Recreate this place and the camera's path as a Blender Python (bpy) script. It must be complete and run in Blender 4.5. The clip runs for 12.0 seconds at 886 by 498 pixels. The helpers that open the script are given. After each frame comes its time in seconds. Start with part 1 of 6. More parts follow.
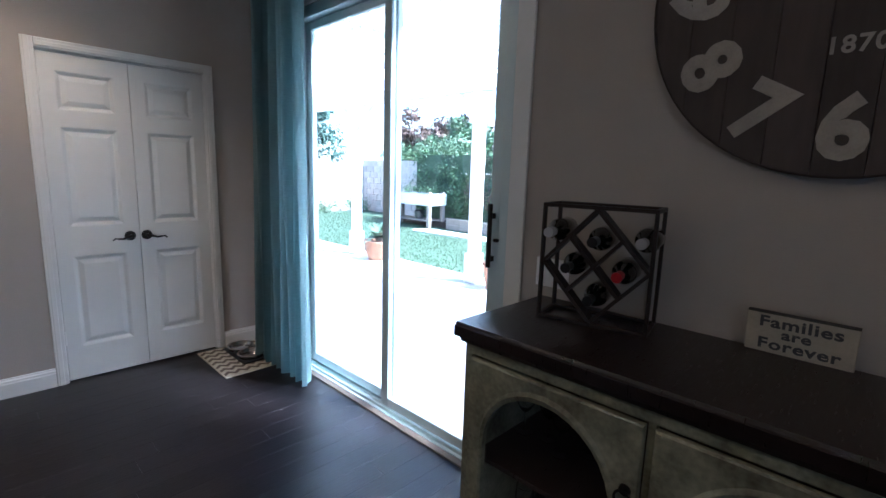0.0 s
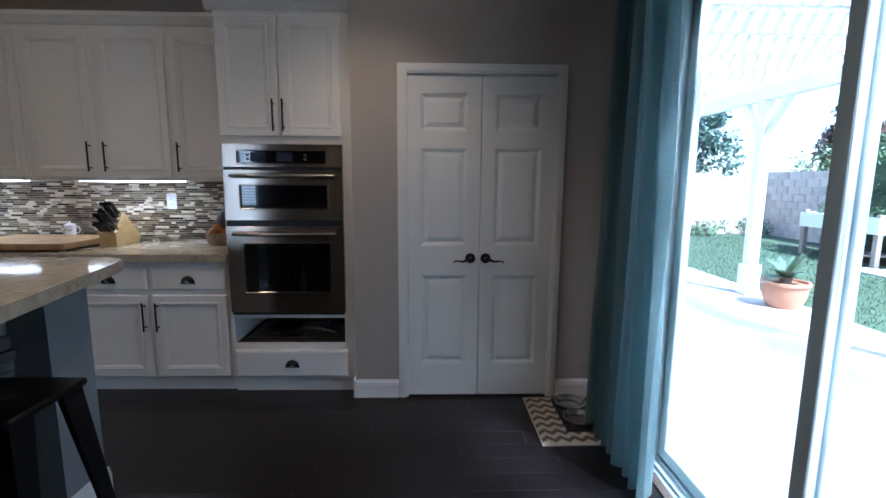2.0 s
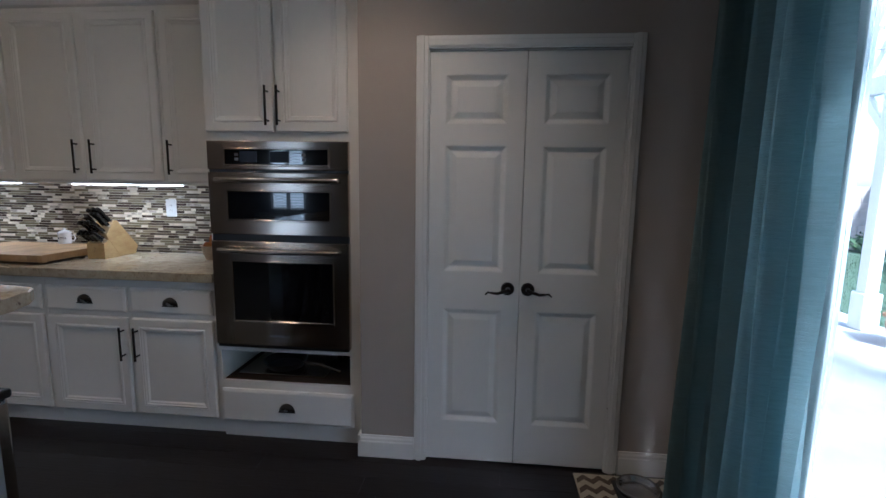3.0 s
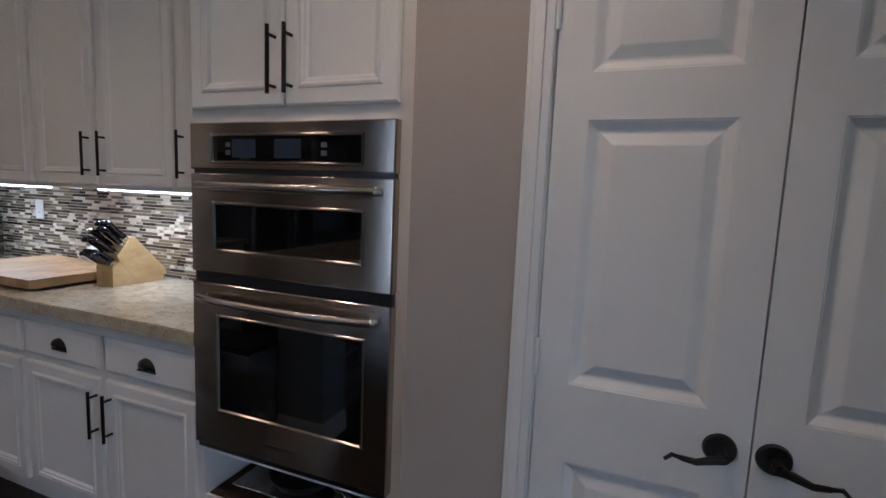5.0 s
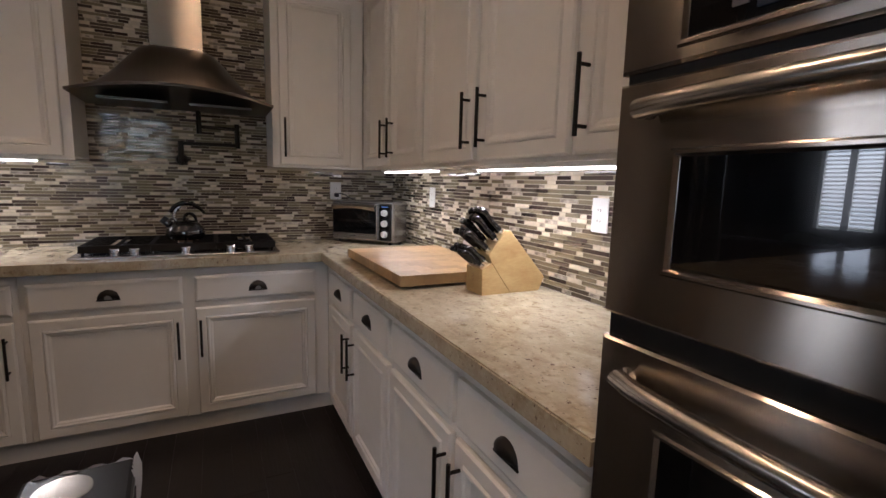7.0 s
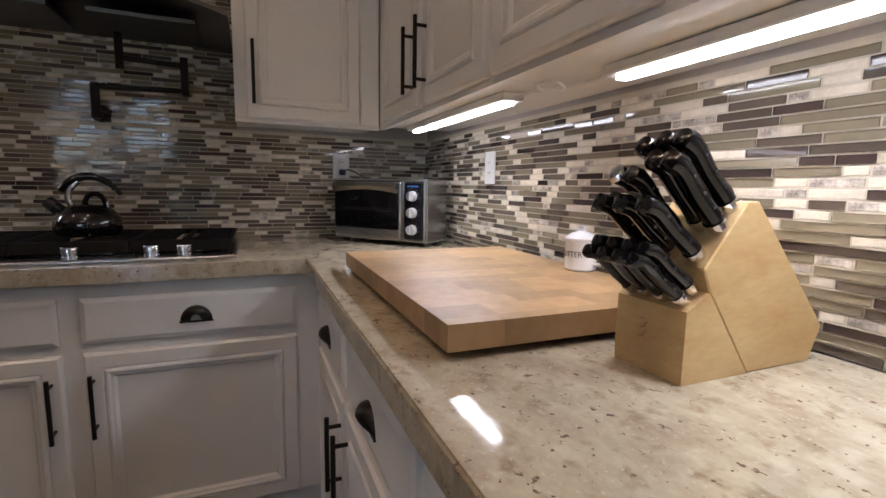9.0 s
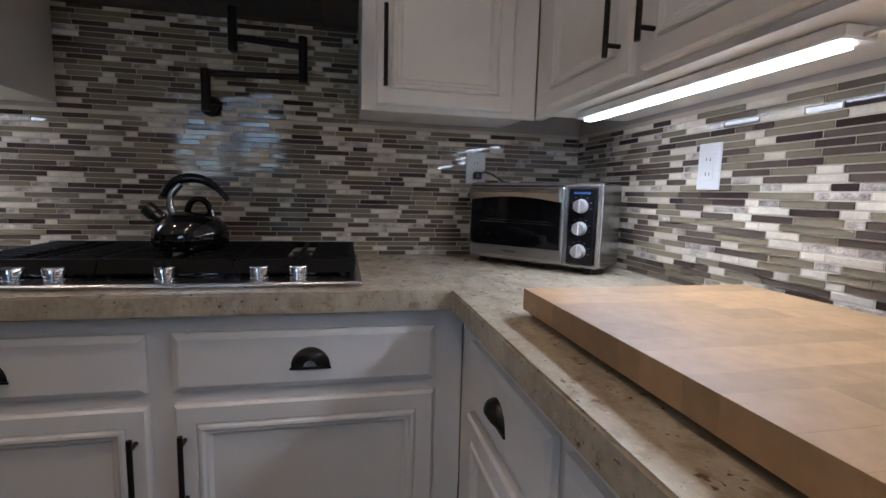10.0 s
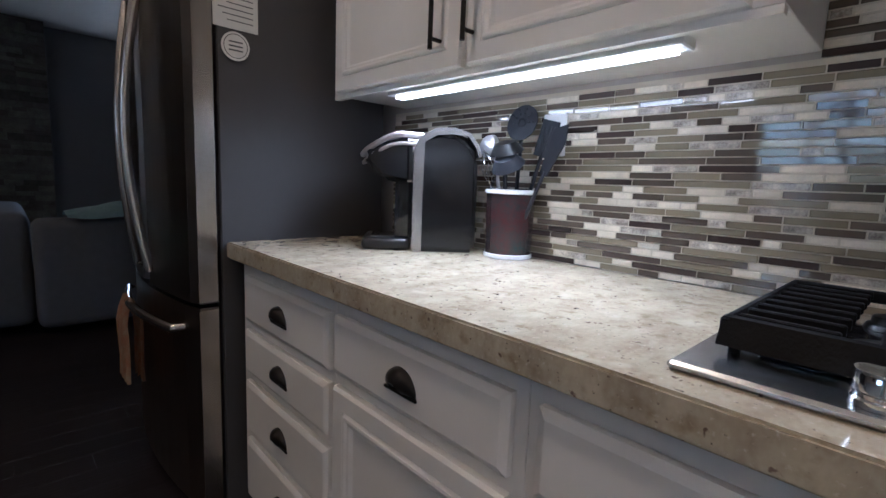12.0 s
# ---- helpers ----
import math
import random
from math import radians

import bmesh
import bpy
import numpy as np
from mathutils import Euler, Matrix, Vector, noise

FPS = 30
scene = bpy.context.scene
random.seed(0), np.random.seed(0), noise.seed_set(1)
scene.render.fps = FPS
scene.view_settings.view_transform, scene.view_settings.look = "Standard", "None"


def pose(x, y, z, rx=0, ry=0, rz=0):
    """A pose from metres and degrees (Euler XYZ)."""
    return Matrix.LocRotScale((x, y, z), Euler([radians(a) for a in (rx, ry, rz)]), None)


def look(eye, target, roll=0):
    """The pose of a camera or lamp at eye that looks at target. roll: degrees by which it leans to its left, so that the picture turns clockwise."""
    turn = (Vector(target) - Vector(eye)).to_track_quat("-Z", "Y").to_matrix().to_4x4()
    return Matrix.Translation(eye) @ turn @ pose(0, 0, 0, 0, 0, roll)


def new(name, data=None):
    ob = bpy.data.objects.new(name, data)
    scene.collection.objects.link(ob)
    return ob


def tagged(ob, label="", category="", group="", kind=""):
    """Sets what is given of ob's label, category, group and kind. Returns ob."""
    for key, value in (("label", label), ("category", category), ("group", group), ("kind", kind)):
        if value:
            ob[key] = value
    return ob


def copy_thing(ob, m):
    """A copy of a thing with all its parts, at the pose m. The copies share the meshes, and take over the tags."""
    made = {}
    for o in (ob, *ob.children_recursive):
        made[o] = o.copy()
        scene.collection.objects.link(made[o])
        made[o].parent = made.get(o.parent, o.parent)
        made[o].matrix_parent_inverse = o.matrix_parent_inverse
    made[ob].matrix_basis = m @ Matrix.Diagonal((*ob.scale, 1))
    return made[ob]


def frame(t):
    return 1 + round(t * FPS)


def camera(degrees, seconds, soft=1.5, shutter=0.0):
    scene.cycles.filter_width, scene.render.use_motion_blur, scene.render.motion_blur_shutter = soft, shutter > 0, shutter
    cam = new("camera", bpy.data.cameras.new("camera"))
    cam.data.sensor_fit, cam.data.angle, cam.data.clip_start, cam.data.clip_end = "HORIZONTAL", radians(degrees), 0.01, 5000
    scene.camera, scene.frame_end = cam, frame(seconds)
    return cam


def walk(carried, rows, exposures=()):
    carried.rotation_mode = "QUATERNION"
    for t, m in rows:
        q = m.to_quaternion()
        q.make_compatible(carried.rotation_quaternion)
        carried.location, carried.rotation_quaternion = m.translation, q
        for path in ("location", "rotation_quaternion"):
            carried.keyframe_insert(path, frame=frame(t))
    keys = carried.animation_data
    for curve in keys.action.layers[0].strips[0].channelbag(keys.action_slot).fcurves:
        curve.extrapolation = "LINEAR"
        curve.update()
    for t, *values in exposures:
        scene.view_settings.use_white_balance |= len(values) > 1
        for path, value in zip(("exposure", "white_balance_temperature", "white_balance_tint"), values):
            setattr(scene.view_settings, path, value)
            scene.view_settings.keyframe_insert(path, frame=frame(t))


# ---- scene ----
cam = camera(87.2, 12.0)
METRES, EYE, TILT, LEAN, TURN = 6.25, 1.4, 0.0, 0.0, -44.9
PATH = [
    (0, (-0.009, 0.069, 1.419), (1.404, 1.444, 1.087), 1.8),
    (0.5, (0.142, 0.217, 1.446), (1.071, 1.956, 1.11), 1.2),
    (1, (0.292, 0.348, 1.417), (0.744, 2.272, 1.108), 0.5),
    (1.5, (0.374, 0.562, 1.434), (0.553, 2.529, 1.12), 0.5),
    (2, (0.487, 0.817, 1.415), (0.538, 2.795, 1.121), 0.4),
    (2.5, (0.599, 1.134, 1.413), (0.537, 3.113, 1.13), 0.6),
    (3, (0.627, 1.477, 1.432), (0.441, 3.448, 1.151), 0.9),
    (3.2, (0.648, 1.615, 1.436), (0.414, 3.581, 1.154), 0.9),
    (5, (0.507, 2.636, 1.429), (-0.203, 4.492, 1.203), 2.4),
    (5.5, (0.29, 2.799, 1.443), (-0.8, 4.458, 1.196), 2.8),
    (6, (0.1, 2.951, 1.427), (-1.288, 4.366, 1.166), 2.5),
    (6.5, (-0.078, 3.136, 1.396), (-1.695, 4.28, 1.121), 2.0),
    (7, (-0.308, 3.243, 1.332), (-2.083, 4.121, 1.052), 1.5),
    (9, (-1.31, 3.605, 1.178), (-3.142, 4.362, 0.912), 1.1),
    (9.5, (-1.539, 3.61, 1.168), (-3.399, 4.304, 0.923), 1.2),
    (10, (-1.803, 3.515, 1.164), (-3.745, 3.929, 0.928), 1.5),
    (10.5, (-2.034, 3.408, 1.151), (-4.018, 3.388, 0.905), 1.5),
    (11, (-2.209, 3.272, 1.123), (-4.146, 2.835, 0.883), 1.5),
    (11.5, (-2.325, 3.059, 1.129), (-4.065, 2.109, 0.871), 2.3),
    (12, (-2.38, 2.825, 1.137), (-3.744, 1.388, 0.862), 2.4),
]
walk(cam, [(t, look(eye, target, roll)) for t, eye, target, roll in PATH],
     ((0.0, 2.8, 4750, 8), (0.6, 2.85, 4750, 8), (1.6, 2.35, 4750, 8), (3.0, 1.85, 4850, 8), (5.0, 2.15, 4900, 12), (6.2, 2.35, 5500, 16), (7.0, 2.35, 5900, 18), (9.0, 2.35, 5650, 16), (10.5, 2.45, 4850, 12), (12.0, 2.75, 4800, 12)))

# ---- world, sun, lamps ----
world = bpy.data.worlds.new("sky")
scene.world = world
world.use_nodes = True
wn = world.node_tree.nodes
sky = wn.new("ShaderNodeTexSky")
sky.sky_type = "NISHITA"
sky.sun_disc = False
sky.sun_elevation, sky.sun_rotation = radians(52), radians(150)
sky.dust_density, sky.ozone_density = 1.5, 1.5
world.node_tree.links.new(sky.outputs[0], wn["Background"].inputs[0])
wn["Background"].inputs[1].default_value = 0.15


def lamp(name, kind, m, energy, color, **more):
    data = bpy.data.lights.new(name, kind)
    data.energy, data.color = energy, color
    for key, value in more.items():
        setattr(data, key, value)
    ob = new(name, data)
    ob.matrix_world = m
    return ob


lamp("sun", "SUN", look((8 * math.sin(radians(150)), 8 * math.cos(radians(150)), 10.2), (0, 0, 0)), 5.0, (1.0, 0.95, 0.88), angle=radians(8))
WARM, COOL = (1.0, 0.66, 0.38), (1.0, 0.96, 0.90)
CEIL = 2.9
# the last two are unseen, added to light the dining side warmly
DOWNLIGHTS = [(-2.3, 3.3), (-1.35, 3.15), (0.1, 3.0), (-2.3, 1.9), (-0.6, 0.9), (0.45, -0.3), (-1.2, -0.9)]
for dx, dy in DOWNLIGHTS:
    lamp("downlight_lamp", "SPOT", pose(dx, dy, CEIL - 0.06), {0.1: 8.0, 0.45: 0.6}.get(dx, 3.5 if dy < 1 else 1.5 if dy == 3.3 else 3.5), WARM, spot_size=radians(110), spot_blend=0.7, shadow_soft_size=0.05)
LED_N = [(-2.725, 4.215, 0.72), (-1.665, 4.265, 0.74)]
LED_W = [(-3.27, 2.07, 0.80)]
LED_Z = 1.386
for lx, ly, length in LED_N:
    lamp("cabinet_lamp", "AREA", pose(lx, ly, LED_Z - 0.006, -12, 0, 0), 0.60, COOL, shape="RECTANGLE", size=length, size_y=0.026, spread=radians(140))
for lx, ly, length in LED_W:
    lamp("cabinet_lamp", "AREA", pose(lx, ly, LED_Z - 0.006, 0, 0, 90) @ pose(0, 0, 0, -25, 0, 0), 0.95, COOL, shape="RECTANGLE", size=length, size_y=0.026, spread=radians(140))

lamp("shutter_daylight", "AREA", pose(-4.325, -5.33, 1.45, 90, 0, 0), 8, (0.8, 0.9, 1.0), shape="RECTANGLE", size=0.85, size_y=1.4)

# ---- materials ----


def mat(name, color, rough=0.5, metal=0.0, var=0.0, scale=4.0, stretch=(1, 1, 1), bump=0.0, bscale=60.0, rvar=0.0, dark=None, piece=0.0, coat=0.0):
    """A surface: colour that drifts to dark (or a darker shade) by noise, fine relief, gloss that varies, and a shade of its own per piece."""
    m = bpy.data.materials.new(name)
    m.use_nodes = True
    t = m.node_tree
    n, L = t.nodes, t.links
    b = n["Principled BSDF"]
    b.inputs["Metallic"].default_value = metal
    b.inputs["Roughness"].default_value = rough
    b.inputs["Coat Weight"].default_value = coat
    b.inputs["Coat Roughness"].default_value = 0.08
    b.inputs["Base Color"].default_value = (*color, 1)
    co = n.new("ShaderNodeTexCoord")
    mp = n.new("ShaderNodeMapping")
    mp.inputs["Scale"].default_value = stretch
    L.new(co.outputs["Object"], mp.inputs[0])
    last = None
    if var:
        big, small = n.new("ShaderNodeTexNoise"), n.new("ShaderNodeTexNoise")
        big.inputs["Scale"].default_value, small.inputs["Scale"].default_value = scale, scale * 7
        big.inputs["Detail"].default_value = small.inputs["Detail"].default_value = 5
        mix = n.new("ShaderNodeMath")
        mix.operation = "MULTIPLY_ADD"
        L.new(mp.outputs[0], big.inputs[0])
        L.new(mp.outputs[0], small.inputs[0])
        L.new(small.outputs[0], mix.inputs[0])
        mix.inputs[1].default_value = 0.5
        L.new(big.outputs[0], mix.inputs[2])
        rng = n.new("ShaderNodeMapRange")
        rng.inputs["From Min"].default_value, rng.inputs["From Max"].default_value = 0.5, 1.0
        L.new(mix.outputs[0], rng.inputs[0])
        cm = n.new("ShaderNodeMix")
        cm.data_type = "RGBA"
        low = dark or tuple(c * (1 - var) for c in color)
        cm.inputs[6].default_value, cm.inputs[7].default_value = (*color, 1), (*low, 1)
        L.new(rng.outputs[0], cm.inputs[0])
        last = cm.outputs[2]
        if rvar:
            rr = n.new("ShaderNodeMapRange")
            rr.inputs["To Min"].default_value, rr.inputs["To Max"].default_value = max(rough - rvar, 0.02), min(rough + rvar, 1)
            L.new(small.outputs[0], rr.inputs[0])
            L.new(rr.outputs[0], b.inputs["Roughness"])
    if piece:
        oi, geo, add, fr, pr = n.new("ShaderNodeObjectInfo"), n.new("ShaderNodeNewGeometry"), n.new("ShaderNodeMath"), n.new("ShaderNodeMath"), n.new("ShaderNodeMapRange")
        L.new(oi.outputs["Random"], add.inputs[0])
        L.new(geo.outputs["Random Per Island"], add.inputs[1])
        fr.operation = "FRACT"
        L.new(add.outputs[0], fr.inputs[0])
        pr.inputs["To Min"].default_value, pr.inputs["To Max"].default_value = 1 - piece, 1 + piece
        L.new(fr.outputs[0], pr.inputs[0])
        hs = n.new("ShaderNodeHueSaturation")
        hs.inputs["Color"].default_value = (*color, 1)
        if last:
            L.new(last, hs.inputs["Color"])
        L.new(pr.outputs[0], hs.inputs["Value"])
        last = hs.outputs[0]
    if last:
        L.new(last, b.inputs["Base Color"])
    if bump:
        bn, bp = n.new("ShaderNodeTexNoise"), n.new("ShaderNodeBump")
        bn.inputs["Scale"].default_value, bn.inputs["Detail"].default_value = bscale, 4
        L.new(mp.outputs[0], bn.inputs[0])
        L.new(bn.outputs[0], bp.inputs["Height"])
        bp.inputs["Strength"].default_value, bp.inputs["Distance"].default_value = bump, 0.004
        L.new(bp.outputs[0], b.inputs["Normal"])
    return m


def glow(name, color, strength):
    m = bpy.data.materials.new(name)
    m.use_nodes = True
    b = m.node_tree.nodes["Principled BSDF"]
    b.inputs["Base Color"].default_value = (*color, 1)
    b.inputs["Emission Color"].default_value = (*color, 1)
    b.inputs["Emission Strength"].default_value = strength
    return m


def glassy(name, color=(1, 1, 1), rough=0.0):
    m = bpy.data.materials.new(name)
    m.use_nodes = True
    b = m.node_tree.nodes["Principled BSDF"]
    b.inputs["Base Color"].default_value = (*color, 1)
    b.inputs["Roughness"].default_value = rough
    b.inputs["Transmission Weight"].default_value = 1.0
    b.inputs["IOR"].default_value = 1.45
    return m


def granite(name):
    m = mat(name, (0.50, 0.445, 0.325), 0.07, var=0.4, scale=12, stretch=(1, 1.5, 1), dark=(0.33, 0.27, 0.195), bump=0.04, bscale=30, rvar=0.03)
    n, L = m.node_tree.nodes, m.node_tree.links
    b = n["Principled BSDF"]
    base = b.inputs["Base Color"].links[0].from_socket
    co = n.new("ShaderNodeTexCoord")
    for size, low, high, tone in ((34, 0.56, 0.74, (0.27, 0.215, 0.14, 1)), (22, 0.58, 0.75, (0.52, 0.46, 0.35, 1)), (70, 0.66, 0.72, (0.15, 0.105, 0.08, 1)), (130, 0.68, 0.74, (0.10, 0.075, 0.06, 1)), (160, 0.62, 0.74, (0.52, 0.46, 0.37, 1))):
        noi, rng, mx = n.new("ShaderNodeTexNoise"), n.new("ShaderNodeMapRange"), n.new("ShaderNodeMix")
        noi.inputs["Scale"].default_value, noi.inputs["Detail"].default_value = size, 3
        L.new(co.outputs["Object"], noi.inputs[0])
        rng.inputs["From Min"].default_value, rng.inputs["From Max"].default_value = low, high
        L.new(noi.outputs[0], rng.inputs[0])
        mx.data_type = "RGBA"
        L.new(rng.outputs[0], mx.inputs[0])
        L.new(base, mx.inputs[6])
        mx.inputs[7].default_value = tone
        base = mx.outputs[2]
    L.new(base, b.inputs["Base Color"])
    return m


M = dict(
    wall=mat("wall_paint", (0.40, 0.355, 0.315), 0.75, var=0.06, scale=1.5, bump=0.25, bscale=140),
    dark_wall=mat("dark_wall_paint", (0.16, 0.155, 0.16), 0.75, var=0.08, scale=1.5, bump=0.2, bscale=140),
    ceiling=mat("ceiling_paint", (0.62, 0.58, 0.53), 0.85, var=0.05, scale=2, bump=0.3, bscale=90),
    trim=mat("trim_paint", (0.78, 0.77, 0.75), 0.38, var=0.04, scale=3, bump=0.03, bscale=60),
    cabinet=mat("cabinet_paint", (0.74, 0.72, 0.69), 0.36, var=0.05, scale=3, bump=0.05, bscale=70, rvar=0.06),
    plank=mat("dark_wood_floor", (0.0115, 0.0098, 0.0120), 0.34, var=0.5, scale=3, stretch=(1.2, 14, 1), dark=(0.010, 0.007, 0.007), bump=0.25, bscale=7, rvar=0.05, piece=0.22),
    subfloor=mat("floor_joint", (0.008, 0.007, 0.006), 0.9),
    granite=granite("granite"),
    steel=mat("brushed_steel", (0.46, 0.42, 0.375), 0.25, metal=1.0, var=0.04, scale=3, stretch=(1, 1, 25), rvar=0.03),
    steel_dark=mat("dark_steel", (0.12, 0.12, 0.125), 0.34, metal=1.0, var=0.1, scale=4, rvar=0.08),
    chrome=mat("chrome", (0.75, 0.75, 0.76), 0.08, metal=1.0),
    bronze=mat("dark_bronze", (0.022, 0.018, 0.016), 0.38, metal=0.6, var=0.3, scale=30, rvar=0.1),
    iron=mat("cast_iron", (0.006, 0.006, 0.007), 0.6, var=0.2, scale=40, bump=0.3, bscale=200),
    blackglass=mat("black_glass", (0.005, 0.005, 0.006), 0.015, coat=0.4),
    black=mat("black_plastic", (0.006, 0.006, 0.007), 0.32, var=0.2, scale=30, rvar=0.05),
    enamel=mat("black_enamel", (0.006, 0.006, 0.007), 0.06, coat=0.6),
    screen=glow("dim_display", (0.006, 0.010, 0.017), 0.06),
    buttons=mat("grey_print", (0.10, 0.10, 0.11), 0.5),
    plastic=mat("white_plastic", (0.78, 0.78, 0.78), 0.3),
    grout=mat("grout", (0.60, 0.54, 0.43), 0.9, var=0.1, scale=20, bump=0.2, bscale=300),
    t_cream=mat("cream_stone_tile", (0.78, 0.70, 0.57), 0.45, var=0.25, scale=25, bump=0.3, bscale=150, piece=0.12),
    t_taupe=mat("taupe_glass_tile", (0.125, 0.098, 0.076), 0.05, var=0.12, scale=10, piece=0.2),
    t_olive=mat("olive_glass_tile", (0.265, 0.225, 0.155), 0.05, var=0.1, scale=10, piece=0.15),
    t_brown=mat("brown_glass_tile", (0.072, 0.050, 0.043), 0.05, var=0.15, scale=10, piece=0.3),
    t_marble=mat("marble_tile", (0.15, 0.120, 0.105), 0.2, var=0.7, scale=38, dark=(0.75, 0.68, 0.58), piece=0.3),
    butcher=mat("butcher_block_wood", (0.40, 0.25, 0.115), 0.42, var=0.3, scale=6, stretch=(1, 1, 1), bump=0.08, bscale=60, rvar=0.06, piece=0.2),
    maple=mat("pale_maple_wood", (0.60, 0.445, 0.21), 0.38, var=0.4, scale=7, dark=(0.46, 0.29, 0.12), stretch=(1, 1, 3), bump=0.05, bscale=50),
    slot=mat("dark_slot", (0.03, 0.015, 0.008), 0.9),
    ceramic=mat("white_ceramic", (0.78, 0.78, 0.79), 0.15, coat=0.3),
    ink=mat("dark_print", (0.06, 0.06, 0.065), 0.6),
    curtain=mat("teal_woven_fabric", (0.38, 0.50, 0.52), 0.8, var=0.3, scale=22, stretch=(1, 1, 9), bump=0.7, bscale=70),
    glass=glassy("clear_glass"),
    alu=mat("pale_aluminium", (0.58, 0.67, 0.69), 0.35, metal=0.3, var=0.06, scale=8),
    sideboard=mat("distressed_green_paint", (0.27, 0.27, 0.19), 0.55, var=0.8, scale=9, dark=(0.06, 0.055, 0.035), bump=0.3, bscale=40),
    walnut=mat("dark_stained_wood", (0.011, 0.007, 0.007), 0.30, var=0.5, scale=3, stretch=(10, 1, 1), dark=(0.012, 0.007, 0.006), bump=0.15, bscale=20, rvar=0.08),
    rack=mat("rusty_black_metal", (0.035, 0.026, 0.023), 0.5, metal=0.5, var=0.4, scale=30, bump=0.2, bscale=90),
    bottle=mat("dark_bottle_glass", (0.008, 0.010, 0.008), 0.05, coat=0.5),
    foil_w=mat("silver_foil", (0.6, 0.58, 0.6), 0.3, metal=0.8),
    foil_r=mat("red_foil", (0.45, 0.02, 0.03), 0.35, metal=0.3),
    clock=mat("weathered_clock_wood", (0.085, 0.062, 0.055), 0.7, var=0.5, scale=6, stretch=(1, 1, 0.15), bump=0.4, bscale=40, piece=0.25),
    numeral=mat("worn_cream_metal", (0.40, 0.36, 0.31), 0.55, var=0.3, scale=20, bump=0.2, bscale=80),
    sign=mat("aged_cream_wood", (0.50, 0.44, 0.34), 0.6, var=0.25, scale=10, bump=0.1, bscale=40),
    stool=mat("black_painted_metal", (0.013, 0.013, 0.015), 0.32, metal=0.3, var=0.3, scale=20, rvar=0.08),
    stone=mat("stacked_stone", (0.17, 0.16, 0.135), 0.85, var=0.6, scale=9, bump=0.7, bscale=25, piece=0.45),
    greypaint=mat("grey_paint", (0.24, 0.25, 0.25), 0.6, var=0.06, scale=2, bump=0.1, bscale=100),
    sofa=mat("grey_upholstery", (0.085, 0.088, 0.098), 0.9, var=0.15, scale=20, bump=0.4, bscale=200),
    throw=mat("pale_teal_throw", (0.30, 0.42, 0.43), 0.9, var=0.2, scale=20, bump=0.5, bscale=90),
    mat_pale=mat("cream_rug", (0.50, 0.45, 0.36), 0.95, var=0.2, scale=40, bump=0.5, bscale=200),
    mat_dark=mat("taupe_rug", (0.13, 0.10, 0.08), 0.95, var=0.2, scale=40, bump=0.5, bscale=200),
    towel=mat("orange_towel", (0.42, 0.17, 0.09), 0.9, var=0.7, scale=25, dark=(0.45, 0.36, 0.24), bump=0.5, bscale=150),
    apple=mat("red_apple", (0.30, 0.03, 0.03), 0.25, var=0.5, scale=12, dark=(0.4, 0.2, 0.05)),
    wicker=mat("pale_wicker", (0.42, 0.31, 0.19), 0.7, var=0.4, scale=40, bump=0.5, bscale=100),
    crock=mat("painted_crock", (0.060, 0.016, 0.016), 0.2, var=0.9, scale=13, dark=(0.018, 0.03, 0.032), coat=0.3),
    crock2=mat("painted_crock_side", (0.35, 0.30, 0.14), 0.2, var=0.9, scale=14, dark=(0.07, 0.14, 0.05), coat=0.3),
    grey_nylon=mat("grey_nylon", (0.03, 0.031, 0.037), 0.45, var=0.1, scale=20),
    paper=mat("paper", (0.62, 0.62, 0.60), 0.8, var=0.05, scale=20),
    bag=mat("white_bin_liner", (0.66, 0.66, 0.66), 0.45, var=0.1, scale=20, bump=0.6, bscale=40),
    concrete=mat("pale_concrete", (0.50, 0.49, 0.47), 0.85, var=0.15, scale=1.2, bump=0.2, bscale=60),
    grass_soil=mat("lawn_ground", (0.055, 0.092, 0.048), 0.95, var=0.2, scale=2.5, bump=0.3, bscale=90),
    blade=mat("grass_blade", (0.058, 0.10, 0.052), 0.7, var=0.2, scale=3, piece=0.15),
    soil=mat("brown_soil", (0.10, 0.07, 0.05), 0.95, var=0.4, scale=8, bump=0.6, bscale=60),
    post=mat("white_vinyl", (0.80, 0.80, 0.78), 0.4, var=0.03, scale=2),
    block=mat("buff_block", (0.58, 0.50, 0.43), 0.9, var=0.25, scale=6, bump=0.5, bscale=60, piece=0.1),
    leaf=mat("hedge_leaf", (0.09, 0.16, 0.065), 0.55, var=0.5, scale=3, piece=0.45),
    leaf_b=mat("blue_green_leaf", (0.10, 0.17, 0.12), 0.6, var=0.5, scale=2, piece=0.4),
    leaf_r=mat("bronze_leaf", (0.13, 0.075, 0.05), 0.6, var=0.5, scale=3, piece=0.4),
    bark=mat("bark", (0.12, 0.09, 0.065), 0.9, var=0.4, scale=12, bump=0.7, bscale=40),
    greywood=mat("weathered_wood", (0.36, 0.31, 0.26), 0.8, var=0.4, scale=5, stretch=(1, 1, 8), bump=0.3, bscale=30, piece=0.15),
    terracotta=mat("terracotta", (0.45, 0.22, 0.13), 0.8, var=0.25, scale=7, bump=0.2, bscale=60),
    stucco=mat("pale_stucco", (0.55, 0.52, 0.47), 0.9, var=0.08, scale=3, bump=0.4, bscale=90),
    roof=mat("roof_tile", (0.20, 0.15, 0.13), 0.85, var=0.3, scale=4, piece=0.3),
    led=glow("led_diffuser", (1.0, 0.96, 0.91), 3.0),
